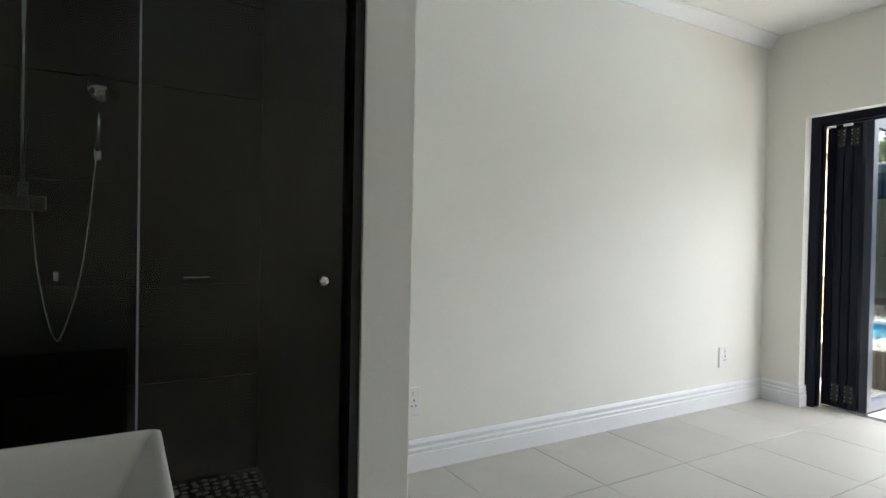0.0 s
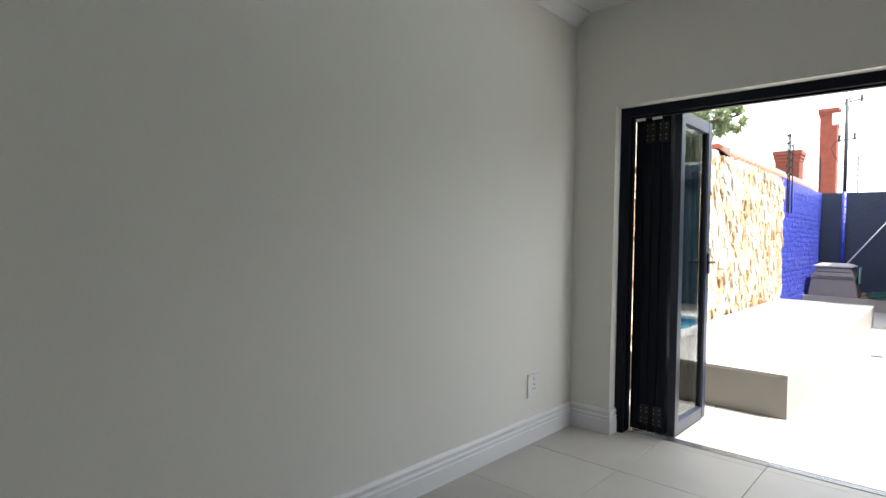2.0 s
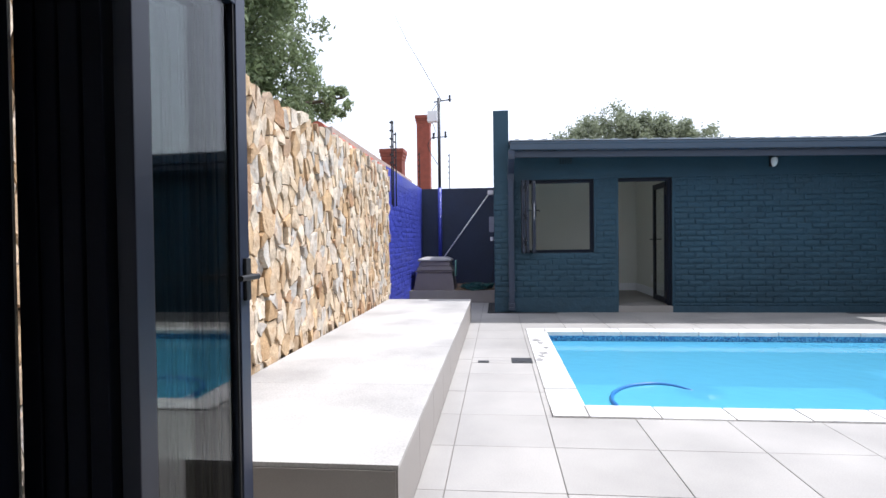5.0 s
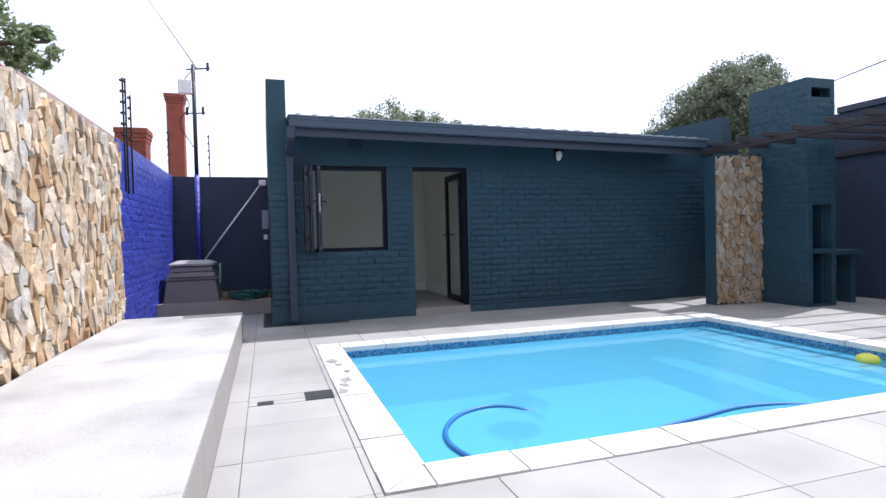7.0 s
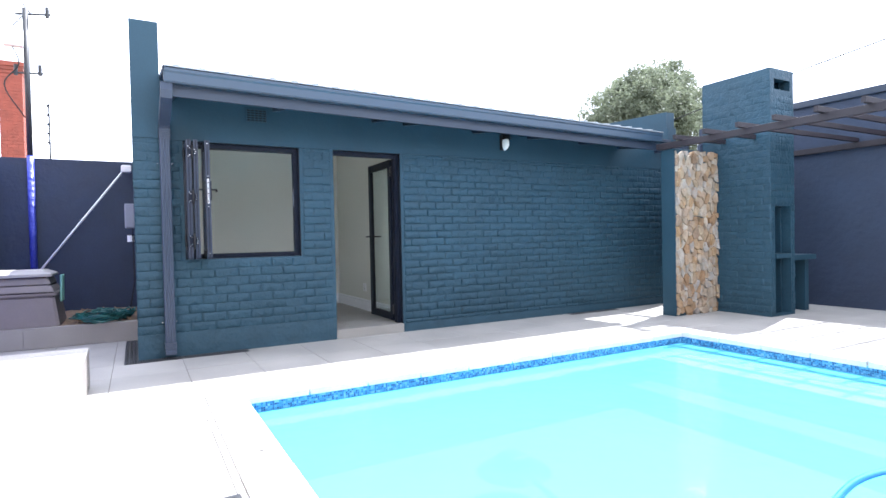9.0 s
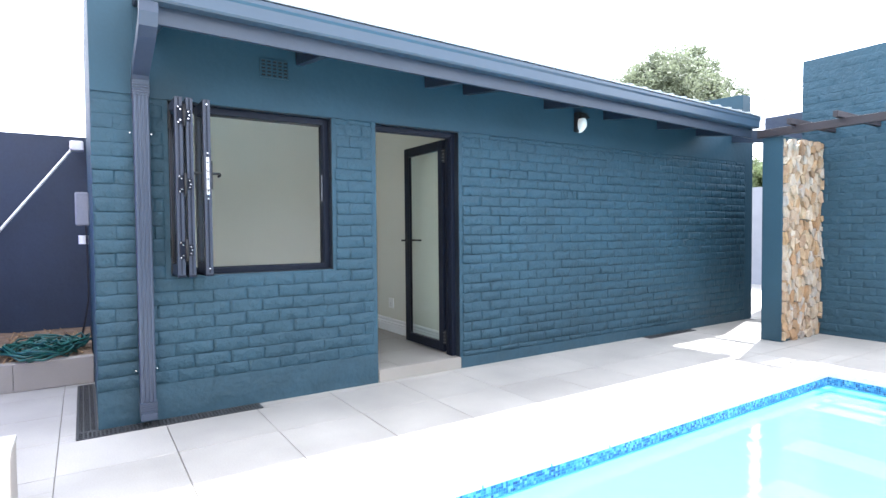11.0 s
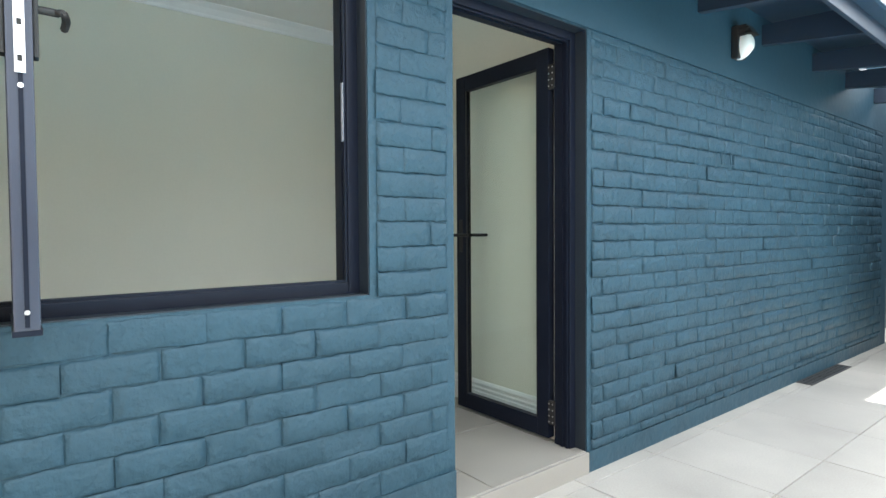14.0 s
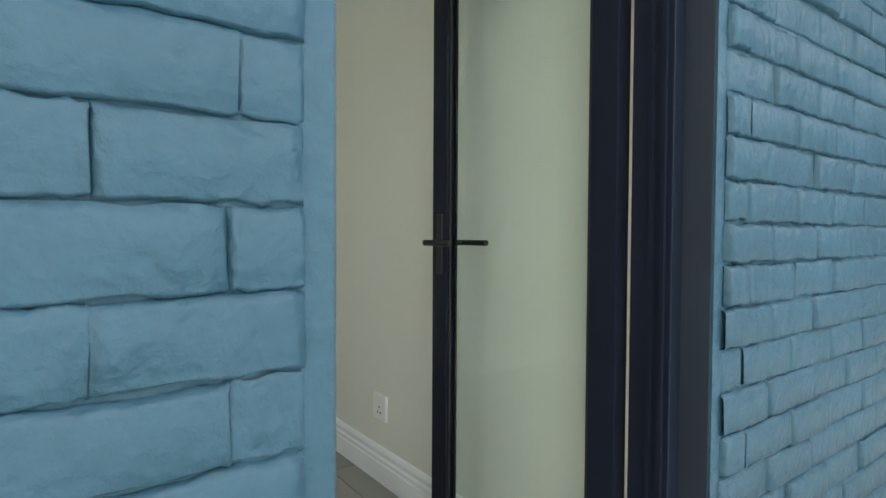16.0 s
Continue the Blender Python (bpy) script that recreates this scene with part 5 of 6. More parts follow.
mb = thing("meter_box", (14.45, 1.35, 1.43), "pale grey electrical box on the side wall", "electrical box")
part("box", bx(nb(), 14.33, 1.312, 1.30, 14.57, 1.42, 1.60, 0.015), M_WALLGREY, mb)
part("timer_cap", rod(nb(), (14.45, 1.36, 1.13), (14.45, 1.36, 1.21), 0.04, seg=16), M_WHITE_PLASTIC, mb)
for k, xx in enumerate((14.40, 14.45, 14.50)):
    part("cable", tube(nb(), curve([(xx, 1.34, 1.30), (xx + 0.01, 1.335, 0.9), (xx - 0.02, 1.34, 0.6), (xx + 0.05 * k, 1.40, 0.24)], 5), 0.007, 6), M_RUBBER, mb)

net = thing("pool_brush", (15.4, 1.9, 1.4), "white telescopic pool brush pole leaning on the wall", "pool brush")
part("pole", rod(nb(), (15.565, 2.80, 0.27), (15.40, 1.43, 2.13), 0.014), M_WHITE_PLASTIC, net, smooth=True)
part("brush_head", bx(nb(), 15.33, 1.335, 2.10, 15.46, 1.46, 2.20, 0.02), M_WHITE_PLASTIC, net)

pole = thing("utility_pole", (15.55, 2.44, 0), "tall steel service pole, blue below and grey above", "pole")
part("lower_post", rod(nb(), (15.55, 2.44, 0.18), (15.55, 2.44, 2.30), 0.042), M_BLUE, pole, "blue painted lower length", True)
part("upper_post", rod(nb(), (15.55, 2.44, 2.30), (15.55, 2.44, 4.24), 0.034), M_GRATE, pole, smooth=True)
part("junction_box", bx(nb(), 15.42, 2.46, 3.70, 15.54, 2.68, 3.95, 0.02), M_WHITE_PLASTIC, pole, "white junction box")
bm = rod(nb(), (15.55, 2.55, 4.15), (15.55, 2.16, 4.20), 0.014)
rod(bm, (15.55, 2.20, 4.15), (15.55, 2.20, 4.29), 0.022, seg=8)
part("top_bracket", bm, M_GRATE, pole)
bm = rod(nb(), (15.55, 2.60, 3.38), (15.55, 2.26, 3.40), 0.012)
for yy, z in ((2.30, 3.42), (2.56, 3.40)):
    rod(bm, (15.55, yy, z - 0.05), (15.55, yy, z + 0.09), 0.022, seg=8)
part("bracket", bm, M_GRATE, pole)
part("cable", tube(nb(), curve([(15.55, 2.46, 4.15), (15.50, 2.62, 3.85), (15.52, 2.52, 3.5), (15.50, 2.68, 3.2), (15.55, 2.48, 2.8)], 6), 0.008, 6), M_RUBBER, pole)
pole.location.y += 0.06
wire = thing("overhead_wire", (15.55, 2.44, 4.2), "thin overhead service wire", "wire")
part("strand", tube(nb(), [(15.55, 2.44, 4.18), (20.33, 3.53, 6.5), (26.0, 4.9, 9.35), (34, 6.8, 13.6)], 0.012, 5), M_RUBBER, wire)
wire2 = thing("overhead_wire", (5.0, -6.6, 2.87), "thin overhead wire from the parapet to a roof mast", "wire")
part("strand", tube(nb(), [(12.55, -6.24, 2.88), (11.6, -6.38, 3.06), (10.55, -6.52, 3.24), (9.4, -6.55, 3.38), (5.0, -6.6, 3.75)], 0.009, 5), M_RUBBER, wire2)
part("mast", rod(nb(), (5.0, -6.6, 2.87), (5.0, -6.6, 3.80), 0.025), M_GRATE, wire2)


def fence_rack(x, y, z0, z1, n, label):
    f = thing("fence_bracket", (x, y, z0), label, "electric fence", "electric fence brackets")
    part("bar", bx(nb(), x - 0.009, y - 0.009, z0, x + 0.009, y + 0.009, z1, 0.003), M_RUBBER, f)
    for k in range(n):
        z = z1 - 0.04 - k * 0.125
        part("insulator", rod(nb(), (x - 0.045, y + 0.01, z), (x + 0.005, y, z), 0.017, 0.012, 10), M_RUBBER, f)


fence_rack(12.12, 2.895, 1.72, 3.04, 6, "black electric fence bracket fixed to the blue wall")
fence_rack(12.22, 2.890, 1.70, 3.06, 6, "black electric fence bracket fixed to the blue wall")
fence_rack(12.46, 2.890, 1.72, 2.92, 5, "black electric fence bracket fixed to the blue wall")
fence_rack(15.45, 2.92, 2.1, 3.05, 5, "thin electric fence bracket at the wall corner")
fence_rack(15.75, 2.30, 2.2, 3.05, 5, "thin electric fence bracket on the back wall")

# ---- neighbours: roof, chimneys, trees ----
roof = thing("neighbour_roof", (13.4, 3.4, -1.9), "red clay tiled lean-to roof behind the boundary wall", "roof")
part("back_wall", bx(nb(), 10.7, 3.42, -1.9, 17.6, 3.66, 2.68), M_MORTAR, roof)
bm = nb()
profile(bm, [(3.135, 2.26), (3.135, 2.18), (3.42, 2.18), (3.66, 2.68), (3.58, 2.675)], 'x', 10.7, 17.6)
part("slope_core", bm, M_TERRACOTTA, roof)
rowmesh = bpy.data.meshes.new("roof_tile")
bm = nb()
profile(bm, [(-0.12, 0.0), (-0.09, 0.035), (-0.03, 0.05), (0.03, 0.035), (0.06, 0.0), (0.12, 0.0), (0.12, -0.015), (-0.12, -0.015)], 'y', -0.17, 0.17)
bm.to_mesh(rowmesh)
bm.free()
rowmesh.materials.append(M_TERRACOTTA)
tilt = math.atan2(2.675 - 2.26, 3.58 - 3.135)
for i in range(28):
    for j in range(2):
        ob = new("roof_tile", rowmesh)
        ob.parent = roof
        d = 0.15 + j * 0.31
        ob.location = Vector((10.82 + i * 0.245, 3.135 + d * math.cos(tilt), 2.26 + d * math.sin(tilt) + 0.016)) - BASE[roof.name]
        ob.rotation_euler = (tilt - 0.05, random.uniform(-0.015, 0.015), random.uniform(-0.015, 0.015))
for i in range(17):
    x0 = 10.70 + i * 0.406
    bm = nb()
    profile(bm, [(3.52, 2.675), (3.535, 2.715), (3.575, 2.748), (3.62, 2.758), (3.665, 2.748), (3.705, 2.715), (3.72, 2.675)], 'x', x0, x0 + 0.40)
    part("ridge_tile", bm, M_TERRACOTTA, roof)


def chimney(x, y, w, z0, z1, label):
    c = thing("chimney", (x, y, z0), label, "chimney", "neighbour chimneys")
    part("shaft", bx(nb(), x - w / 2, y - w / 2, z0, x + w / 2, y + w / 2, z1 - 0.30), M_REDBRICK, c)
    for k, (g, za, zb) in enumerate(((0.02, z1 - 0.32, z1 - 0.24), (0.04, z1 - 0.24, z1 - 0.14), (0.06, z1 - 0.14, z1 - 0.02))):
        part("corbel", bx(nb(), x - w / 2 - g, y - w / 2 - g, za, x + w / 2 + g, y + w / 2 + g, zb, 0.008), M_REDBRICK, c)
    bm = nb()
    nrow = int((z1 - 0.34 - max(z0, z1 - 3.6)) / 0.085)
    for r in range(nrow):
        z = z1 - 0.34 - (r + 1) * 0.085
        for s in range(int(w / 0.225) + 1):
            a = -w / 2 + s * 0.225 - (0.11 if r % 2 else 0)
            b = min(a + 0.215, w / 2)
            a = max(a, -w / 2)
            if b - a > 0.03:
                bx(bm, x - w / 2 - 0.008, y + a, z, x - w / 2 + 0.002, y + b, z + 0.075)
                bx(bm, x + a, y - w / 2 - 0.008, z, x + b, y - w / 2 + 0.002, z + 0.075)
    part("bricks", bm, M_REDBRICK, c)["kind"] = "stuff"


chimney(24.45, 4.00, 0.48, -1.9, 5.85, "tall red brick chimney with a corbelled top")
chimney(19.5, 4.25, 0.58, -1.9, 3.80, "short red brick chimney stack")


def tree(name, base, trunk_h, blobs, count, size, seed, label, material):
    """A trunk with limbs towards the clumps, and a crown of many small leaves spread unevenly in the clumps."""
    rng = np.random.RandomState(seed)
    t = thing(name, base, label, "tree")
    bm = nb()
    top = Vector(base) + Vector((0, 0, trunk_h))
    rod(bm, base, top, 0.22, 0.13, 10)
    for cx, cy, cz, r in blobs:
        mid = (top + Vector((cx, cy, cz))) / 2 + Vector((0, 0, -0.15))
        rod(bm, top - Vector((0, 0, 0.15)), mid, 0.09, 0.055, 8)
        rod(bm, mid, (cx, cy, cz), 0.055, 0.02, 8)
    part("trunk", bm, M_BARK, t)
    total = sum(b[3] ** 2.3 for b in blobs)
    P, N = [], []
    for cx, cy, cz, r in blobs:
        m = int(count * r ** 2.3 / total)
        twigs = max(6, int(m / 64))
        d = rng.normal(size=(twigs, 3))
        d /= np.linalg.norm(d, axis=1)[:, None]
        tips = np.array([cx, cy, cz]) + d * (r * (0.35 + 0.65 * rng.rand(twigs, 1) ** 0.6)) * np.array([1, 1, 0.85])
        k = rng.randint(0, twigs, m)
        P.append(tips[k] + rng.normal(size=(m, 3)) * r * 0.10)
    P = np.concatenate(P)
    n = len(P)
    a = rng.normal(size=(n, 3))
    a /= np.linalg.norm(a, axis=1)[:, None]
    b = np.cross(a, rng.normal(size=(n, 3)))
    b /= np.linalg.norm(b, axis=1)[:, None]
    s = size * (0.6 + 0.8 * rng.rand(n, 1))
    v = np.stack([P - a * s, P + b * s * 0.38, P + a * s, P - b * s * 0.38], 1).reshape(-1, 3) - np.array(BASE[t.name])
    me = bpy.data.meshes.new("crown")
    me.from_pydata(v.tolist(), [], np.arange(4 * n).reshape(-1, 4).tolist())
    me.materials.append(material)
    ob = new("crown", me)
    ob.parent = t
    ob["kind"] = "stuff"


tree("tree", (12.6, 6.8, -1.9), 5.4, [(12.2, 6.3, 4.9, 1.45), (11.5, 5.6, 4.2, 1.1), (13.0, 5.9, 5.6, 1.2), (12.3, 5.0, 4.6, 0.95), (12.6, 4.7, 3.8, 0.65), (12.75, 4.15, 3.55, 0.42), (12.8, 3.85, 3.6, 0.28), (12.2, 5.2, 3.5, 0.8), (13.2, 6.8, 4.2, 1.3), (11.2, 6.6, 5.4, 1.4), (12.6, 5.3, 5.7, 0.85), (11.2, 5.9, 3.4, 1.0), (12.0, 4.8, 5.4, 0.7), (12.0, 4.6, 3.15, 0.6), (13.3, 4.6, 3.5, 0.5)],
     84000, 0.046, 11, "dense green tree behind the stone wall", M_LEAF)
tree("tree", (27.8, -4.2, -1.9), 5.2, [(27.6, -3.6, 5.2, 1.6), (27.2, -2.0, 4.7, 1.2), (28.0, -5.3, 5.1, 1.5), (27.6, -0.9, 4.1, 1.0), (27.7, -6.9, 4.8, 1.3), (27.4, -4.4, 5.6, 1.0), (27.8, -2.7, 5.5, 0.95), (28.2, -3.8, 4.0, 1.8), (27.9, -8.2, 4.2, 1.1), (27.5, -6.0, 5.4, 0.9)],
     52000, 0.075, 12, "rounded grey-green tree behind the outbuilding", M_LEAF_PALE)
tree("tree", (17.2, -11.4, -1.9), 5.0, [(16.9, -11.2, 4.7, 1.15), (16.3, -10.6, 4.3, 0.95), (17.6, -11.9, 4.6, 1.1), (17.4, -10.4, 4.3, 1.1), (16.35, -11.75, 4.2, 0.85), (17.9, -10.0, 3.8, 0.9), (18.6, -9.7, 3.5, 0.75), (16.9, -11.7, 5.2, 0.8), (16.6, -11.2, 3.3, 1.4), (17.3, -10.8, 5.0, 0.8)],
     76000, 0.048, 13, "leafy green tree beyond the barbecue", M_LEAF_DARK)
tree("shrub", (15.0, -12.0, -1.9), 3.0, [(14.9, -11.9, 2.4, 0.6), (14.4, -11.9, 2.2, 0.5), (15.3, -12.0, 2.3, 0.6), (15.8, -12.0, 2.3, 0.6)], 12000, 0.045, 14, "green shrub over the garden wall", M_LEAF)


# ---- stone cladding ----
def cells(u0, u1, v0, v1, du, dv, rng, ragged=0.0):
    """Irregular stones: the cells of a jittered grid of seeds, as convex outlines in (u, v)."""
    nu, nv = max(2, round((u1 - u0) / du)), max(2, round((v1 - v0) / dv))
    du, dv = (u1 - u0) / nu, (v1 - v0) / nv
    seeds, size = {}, {}
    for i in range(-1, nu + 1):
        for j in range(-1, nv + 1):
            size[i, j] = rng.uniform(-0.3, 0.3) * du * du
            seeds[i, j] = (u0 + (i + 0.5 + rng.uniform(-0.55, 0.55)) * du + (0.5 * du if j % 2 else 0), v0 + (j + 0.5 + rng.uniform(-0.55, 0.55)) * dv)
    out = []
    asp = du / dv
    for i in range(-1, nu + 1):
        for j in range(0, nv):
            su, sv = seeds[i, j]
            poly = [(u0, v0), (u1, v0), (u1, v1 + rng.uniform(-ragged, ragged)), (u0, v1 + rng.uniform(-ragged, ragged))]
            for a in range(i - 3, i + 4):
                for b in range(j - 3, j + 4):
                    if (a, b) == (i, j) or (a, b) not in seeds:
                        continue
                    ou, ov = seeds[a, b]
                    nx, ny = ou - su, (ov - sv) * asp * asp
                    c = nx * (su + ou) / 2 + ny * (sv + ov) / 2 + (size[i, j] - size[a, b]) / 2
                    new_poly = []
                    for k in range(len(poly)):
                        p, q = poly[k], poly[(k + 1) % len(poly)]
                        dp_, dq_ = nx * p[0] + ny * p[1] - c, nx * q[0] + ny * q[1] - c
                        if dp_ <= 0:
                            new_poly.append(p)
                        if dp_ * dq_ < 0:
                            t = dp_ / (dp_ - dq_)
                            new_poly.append((p[0] + (q[0] - p[0]) * t, p[1] + (q[1] - p[1]) * t))
                    poly = new_poly
                    if len(poly) < 3:
                        break
                if len(poly) < 3:
                    break
            if len(poly) >= 3:
                area = 0.5 * abs(sum(poly[k][0] * poly[(k + 1) % len(poly)][1] - poly[(k + 1) % len(poly)][0] * poly[k][1] for k in range(len(poly))))
                if area > 0.0012:
                    out.append(poly)
    return out


def stone_piece(poly, rng, gap=0.0055, depth=0.030):
    """Verts (u, v, w) and faces of one split stone over its outline; w is outwards."""
    n0 = len(poly)
    cu, cv = sum(p[0] for p in poly) / n0, sum(p[1] for p in poly) / n0
    pts = []
    for k in range(n0):
        p, q = poly[k], poly[(k + 1) % n0]
        pts.append(p)
        L = math.hypot(q[0] - p[0], q[1] - p[1])
        if L > 0.09:
            t = rng.uniform(0.35, 0.65)
            j = 0.012
            pts.append((p[0] + (q[0] - p[0]) * t + rng.uniform(-j, j), p[1] + (q[1] - p[1]) * t + rng.uniform(-j, j)))
    n = len(pts)
    tu, tv = rng.uniform(-0.13, 0.13), rng.uniform(-0.12, 0.12)
    d = depth * rng.uniform(0.45, 1.6)

    def ring(inset, w, jit, tilt):
        r = []
        for p in pts:
            L = math.hypot(p[0] - cu, p[1] - cv) or 1e-6
            s = max(0.2, 1 - inset / L)
            r.append((cu + (p[0] - cu) * s + rng.uniform(-jit, jit), cv + (p[1] - cv) * s + rng.uniform(-jit, jit), w + tilt * (tu * (p[0] - cu) + tv * (p[1] - cv)) + rng.uniform(-jit, jit)))
        return r
    v = ring(gap, -0.01, 0, 0) + ring(gap, d * 0.93, 0.003, 1.0) + ring(gap + 0.003, d, 0.003, 1.05)
    v.append((cu + rng.uniform(-0.02, 0.02), cv + rng.uniform(-0.02, 0.02), d + rng.uniform(-0.003, 0.004)))
    f = []
    for a in (0, n):
        for k in range(n):
            f.append((a + k, a + (k + 1) % n, a + n + (k + 1) % n, a + n + k))
    for k in range(n):
        f.append((2 * n + k, 2 * n + (k + 1) % n, 3 * n))
    return (cu, cv), v, f


def clad(parent, polys, place, keep, rng, name="stone", material=M_STONE):
    """Stones as objects where keep(u, v), the others joined in one mesh. place(u, v, w) gives the world point."""
    rest_v, rest_f = [], []
    for poly in polys:
        (cu, cv), v, f = stone_piece(poly, rng)
        w = [Vector(place(*p)) for p in v]
        if keep(cu, cv):
            c = Vector(place(cu, cv, 0))
            me = bpy.data.meshes.new(name)
            me.from_pydata([p - c for p in w], [], f)
            me.materials.append(material)
            ob = new(name, me)
            ob.parent = parent
            ob.location = c - BASE[parent.name]
        else:
            i = len(rest_v)
            rest_v += [p - BASE[parent.name] for p in w]
            rest_f += [tuple(k + i for k in g) for g in f]
    if rest_v:
        me = bpy.data.meshes.new("stones")
        me.from_pydata(rest_v, [], rest_f)
        me.materials.append(material)
        ob = new("stones", me)
        ob.parent = parent
        ob["kind"] = "stuff"


srng = random.Random(21)
stone_wall = bpy.data.objects["stone_backing"]
clad(stone_wall, cells(4.74, 11.76, 0.240, 2.24, 0.100, 0.148, srng, 0.02), lambda u, v, w: (u, 2.905 - w, v), lambda u, v: 7.2 < u < 9.1, srng)
clad(col, cells(-5.73, -4.89, 0.0, 2.19, 0.080, 0.100, srng, 0.02), lambda u, v, w: (11.35 - w, u, v), lambda u, v: True, srng, material=M_STONE_SHADED)


# ---- painted bricks ----
def brick_piece(L, H, D, rng, fill=0.32):
    """Verts (u, v, w) and faces of a thickly painted brick face: a soft cushion whose lower edge stands sharp, whose upper
    edge and many ends are filled with mortar and paint; w is outwards."""
    a, b = L / 2, H / 2
    full = [rng.random() < fill, rng.random() < fill]
    ends = [rng.uniform(0.70, 0.95) if f else rng.uniform(-0.1, 0.3) for f in full]
    e = min(0.0038, a * 0.3)
    us = [-a - (0.003 if full[0] else 0), -a + e] + [a * (-0.78 + 1.56 * k / 6) for k in range(7)] + [a - e, a + (0.003 if full[1] else 0)]
    top = D * rng.uniform(0.05, 0.55)
    sag = [rng.uniform(-0.0030, 0.0030) for _ in us]
    crest = [rng.uniform(-0.0035, 0.0025) for _ in us]
    rows = ((-b, 0.0), (-b + 0.0012, 0.78), (-b + 0.0045, 1.0), (b - 0.011, 0.97), (b - 0.004, 0.74), (b, None))
    v = []
    for r, (vv, w) in enumerate(rows):
        for c, u in enumerate(us):
            side = ends[0] if c == 0 else ends[1] if c == len(us) - 1 else 0.9 if c in (1, len(us) - 2) else 1.0
            h = top * min(side, 1.0) if w is None else D * w * side
            if 0 < r < 5:
                h += rng.uniform(-0.0013, 0.0013)
            dv = sag[c] if r < 2 else sag[c] * 0.5 if r == 2 else crest[c] if r > 3 else 0
            v.append((u + (rng.uniform(-0.002, 0.002) if c in (0, 1, len(us) - 2, len(us) - 1) and 0 < r < 5 else 0), vv + dv, h))
    n = len(us)
    f = [(r * n + c, r * n + c + 1, (r + 1) * n + c + 1, (r + 1) * n + c) for r in range(5) for c in range(n - 1)]
    return v, f


def soften(me):
    me.polygons.foreach_set("use_smooth", [True] * len(me.polygons))
    return me


class Bricks:
    """Bricks on one plane. place(u, v, w): world point; axes: images of the unit u, v, w."""
    def __init__(self, parent, place, material, seed, gap=0.0024, D=0.0105, fill=0.32):
        self.parent, self.place, self.material, self.gap, self.D, self.fill = parent, place, material, gap, D, fill
        self.rng = random.Random(seed)
        self.shared, self.v, self.f = {}, [], []

    def lay(self, u0, u1, v0, v1, single):
        g = self.gap + self.rng.uniform(-0.0015, 0.0015)
        L, H = u1 - u0 - self.rng.choice((0.3, 0.7, 1.2)) * self.gap, v1 - v0 - g
        D = self.D * self.rng.choice((0.5, 0.8, 1.0, 1.2)) * (0.5 if v0 > 1.75 else 1.0)
        if L < 0.02 or H < 0.02:
            return
        cu, cv = (u0 + u1) / 2, (v0 + v1) / 2
        o = Vector(self.place(0, 0, 0))
        lin = lambda p: Vector(self.place(*p)) - o
        if single:
            key = (round(L, 2), round(H, 3), round(D, 4), self.rng.randrange(4))
            if key not in self.shared:
                vs, fs = brick_piece(key[0] if abs(key[0] - L) < 0.004 else L, H, D, self.rng, self.fill)
                me = bpy.data.meshes.new("brick")
                me.from_pydata([lin(p) for p in vs], [], fs)
                me.materials.append(self.material)
                self.shared[key] = soften(me)
            ob = new("brick", self.shared[key])
            ob.parent = self.parent
            ob.location = Vector(self.place(cu, cv, self.rng.uniform(-0.0022, 0.0015))) - BASE[self.parent.name]
            ob.rotation_euler = [self.rng.uniform(-0.006, 0.006) for _ in range(3)]
        else:
            vs, fs = brick_piece(L, H, D, self.rng, self.fill)
            i = len(self.v)
            t = self.rng.uniform(-0.002, 0.0015)
            self.v += [Vector(self.place(cu + p[0], cv + p[1], p[2] + t)) - BASE[self.parent.name] for p in vs]
            self.f += [tuple(k + i for k in q) for q in fs]

    def field(self, u0, u1, rows, joint, pitch, keep, holes=()):
        """rows: (v0, v1, k) courses; joint(k): where a vertical joint lies in course k."""
        for v0, v1, k in rows:
            spans = [(u0, u1)]
            for h in holes:
                if h[2] < (v0 + v1) / 2 < h[3]:
                    spans = [s for a, b in spans for s in ((a, min(b, h[0])), (max(a, h[1]), b)) if s[1] - s[0] > 0.02]
            for a, b in spans:
                j = joint(k)
                cuts = [a]
                m = math.floor((a - j) / pitch) + 1
                while j + m * pitch < b - 0.03:
                    c = j + m * pitch + self.rng.uniform(-0.007, 0.007)
                    if c - cuts[-1] > 0.03:
                        cuts.append(c)
                    m += 1
                cuts.append(b)
                for p, q in zip(cuts, cuts[1:]):
                    self.lay(p, q, v0 + self.rng.uniform(-0.0015, 0.0015), v1, keep((p + q) / 2, v0))

    def finish(self):
        if self.v:
            me = bpy.data.meshes.new("bricks")
            me.from_pydata(self.v, [], self.f)
            soften(me).materials.append(self.material)
            ob = new("bricks", me)
            ob.parent = self.parent
            ob["kind"] = "stuff"


CO = 0.0866
rows = [(0.666 + CO * k, 0.666 + CO * (k + 1), k) for k in range(-5, 16)] + [(2.0516, 2.091, 16)]
low_rows = [(0.10, 0.1464, -7), (0.1464, 0.233, -6)] + rows
front_place = lambda u, v, w: (FX + 0.007 - w, u, v)
b = Bricks(outwall, front_place, M_TEAL, 31)
b.field(DOOR[1] + 0.035, 1.068, rows, lambda k: (-0.383 if k % 2 == 0 else -0.500), 0.2265, lambda u, v: True, [(WIN[0] - 0.03, WIN[1] + 0.03, 0.905, 2.2)])
b.finish()
b = Bricks(outwall, front_place, M_TEAL, 37, gap=0.0055, D=0.0135, fill=0.12)
b.field(-6.05, DOOR[0] - 0.03, low_rows, lambda k: (-1.541 if k % 2 == 0 else -1.655), 0.2255, lambda u, v: u > -2.6)
b.finish()
b = Bricks(pier, front_place, M_TEAL, 32)
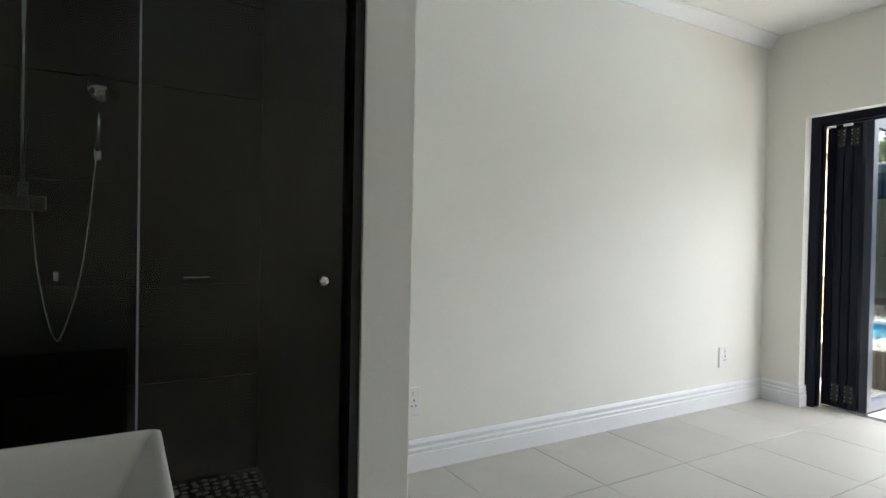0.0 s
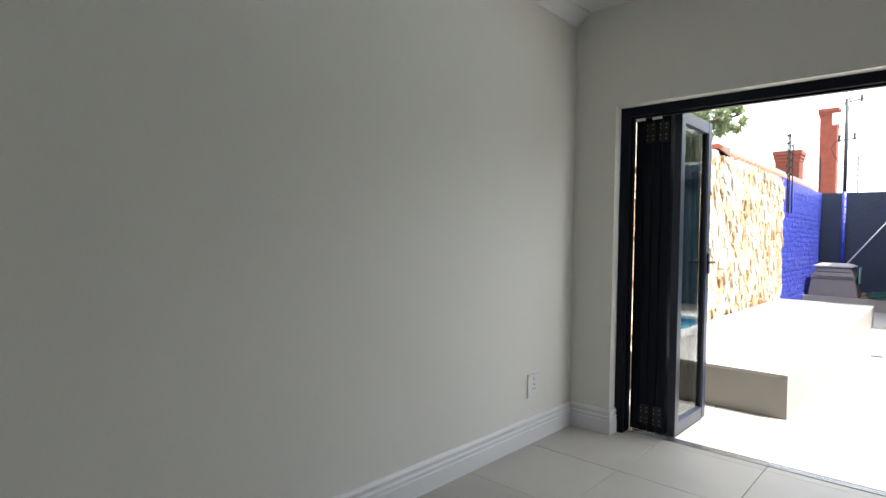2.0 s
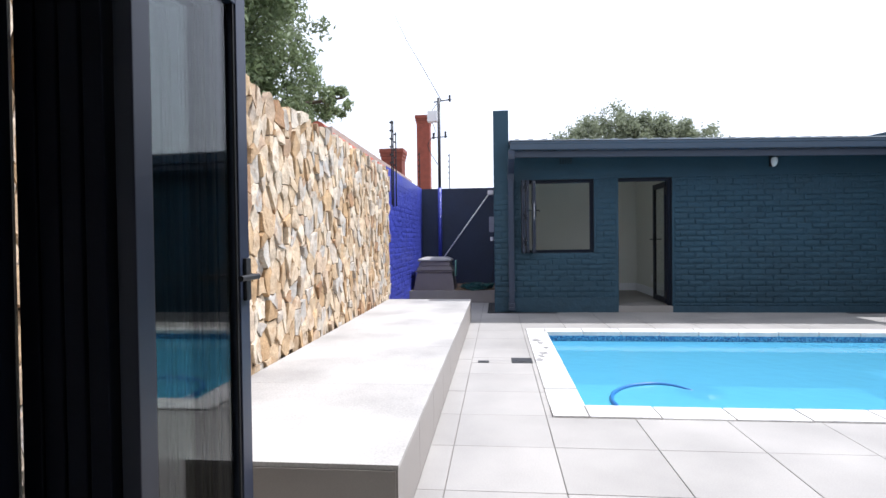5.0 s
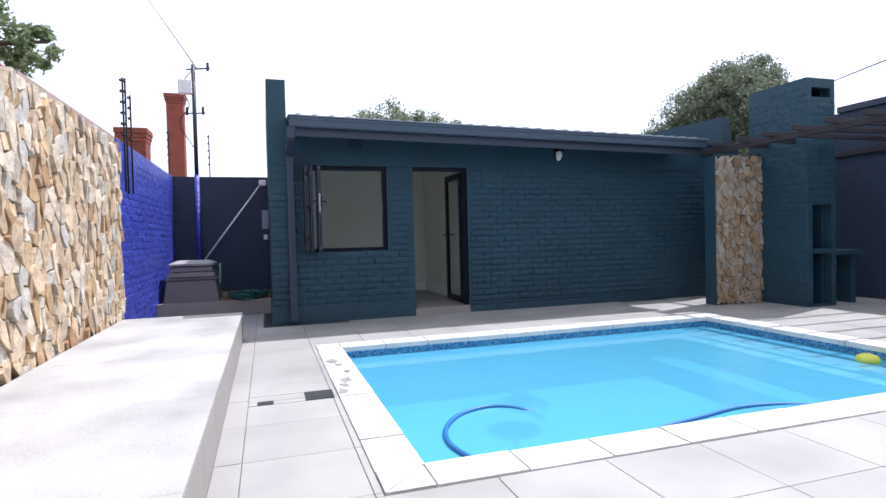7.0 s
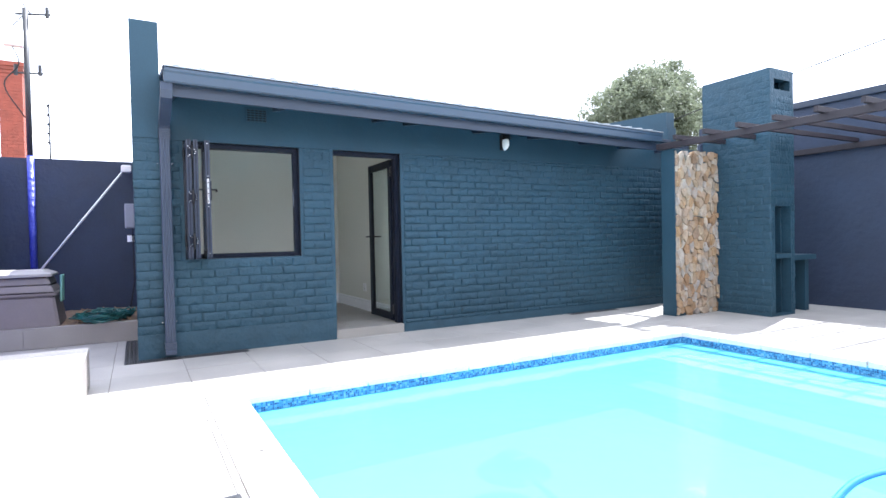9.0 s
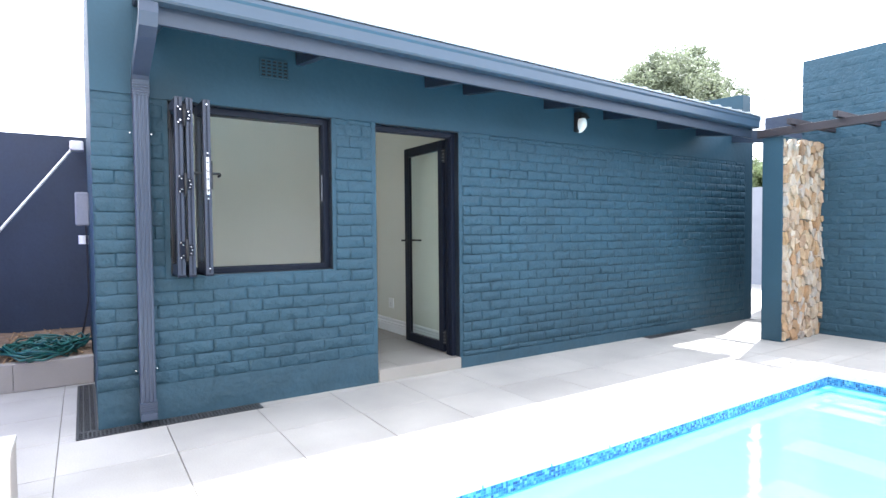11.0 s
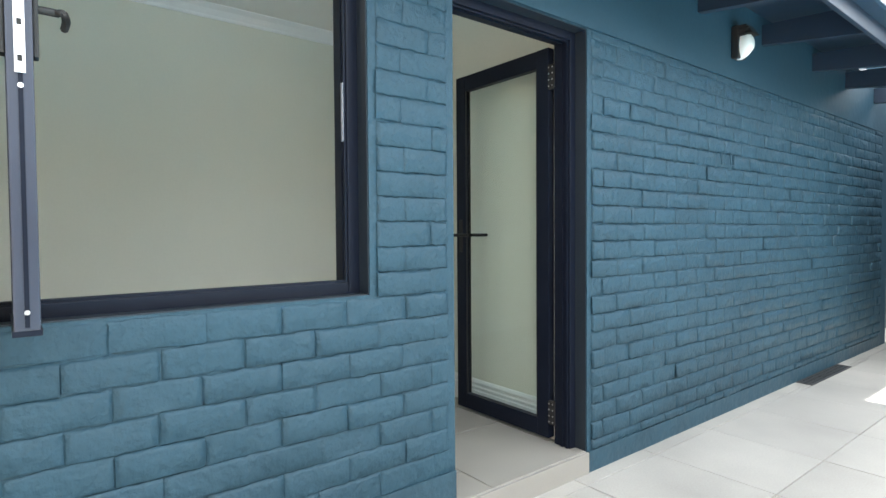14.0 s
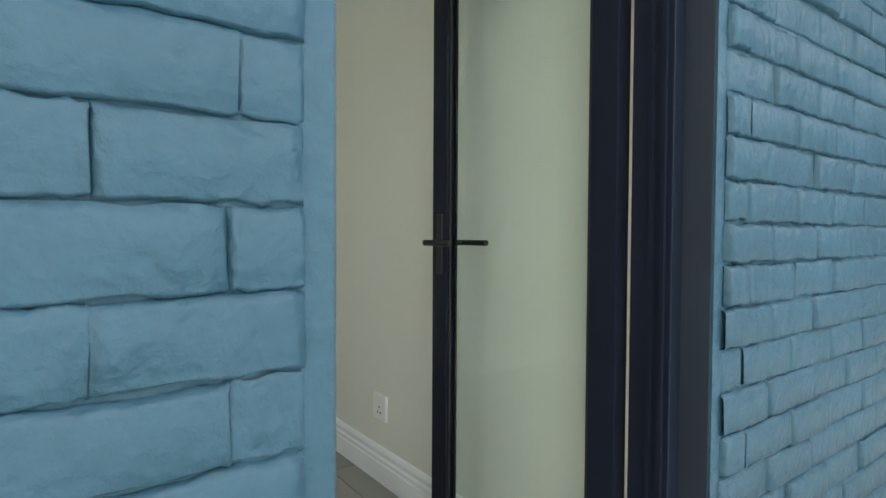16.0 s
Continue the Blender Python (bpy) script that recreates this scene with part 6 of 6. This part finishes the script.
b.field(1.072, 1.310, rows, lambda k: (1.20 if k % 2 == 0 else 1.32), 0.2265, lambda u, v: True)
b.finish()
brows = lambda z0, z1: [(z0 + CO * k, z0 + CO * (k + 1), k) for k in range(int((z1 - z0) / CO))]
b = Bricks(bpy.data.objects["wall_blue"], lambda u, v, w: (u, 2.905 - w, v), M_BLUE, 33, gap=0.002, D=0.004)
b.field(11.78, 15.62, brows(0.0, 2.25), lambda k: (0.0 if k % 2 else 0.115), 0.23, lambda u, v: False)
b.finish()
body = [o for o in braai.children if o.name.startswith("body")][0]
b = Bricks(body, lambda u, v, w: (u, BY1 + w, v), M_TEAL, 34, D=0.006)
b.field(BX0, BX1, brows(0.05, 3.1), lambda k: (0.0 if k % 2 else 0.115), 0.23, lambda u, v: False)
b.finish()
b = Bricks(body, lambda u, v, w: (BX0 - w, u, v), M_TEAL, 35, D=0.006)
b.field(BY0, BY1, brows(0.05, 3.1), lambda k: (0.0 if k % 2 else 0.115), 0.23, lambda u, v: False, [(-6.20, -5.81, 0.0, 1.42), (-6.20, -5.81, 2.86, 3.05)])
b.finish()
b = Bricks(bpy.data.objects["wall_garden_south"], lambda u, v, w: (u, -7.40 + w, v), M_NAVY, 36, D=0.006)
b.field(11.55, 12.75, brows(0.0, 2.24), lambda k: (0.0 if k % 2 else 0.115), 0.23, lambda u, v: False)
b.finish()

# ---- loose floor tiles, last ----
tiles(floor, "tile", (-2.2, -2.8, 4.645, 2.66), (4.022 - 0.5575 * 12, 2.112 - 0.5575 * 9), (0.5575, 0.5575), [(-1.2, 1.80, 1.172, 2.66), (4.55, -3, 5, -0.95), (4.50, 2.39, 5, 2.7), (4.50, -3, 5, -0.95)], 0.0, 0.006, M_FLOOR, gap=0.003)
tiles(pavement, "paver", (4.72, -7.40, 13.74, 2.905), (7.78 - 0.565 * 6, 0.95 - 0.565 * 15), (0.565, 0.565),
      [COPE, PLAT, (FX, -6.24, 20, 1.312), (12.255, 0.34, 12.385, 1.43), (12.38, 1.312, 13.66, 1.43), (12.27, -4.80, 12.385, -3.92),
       (8.77, 0.94, 8.985, 1.135), (8.765, 1.352, 8.85, 1.455), (11.35, -5.73, 11.56, -4.88), (BX0, BY0, BX1, BY1), (12.82, -7.4, 14, -6.2)], 0.0, 0.007, M_PAVE, gap=0.0045)
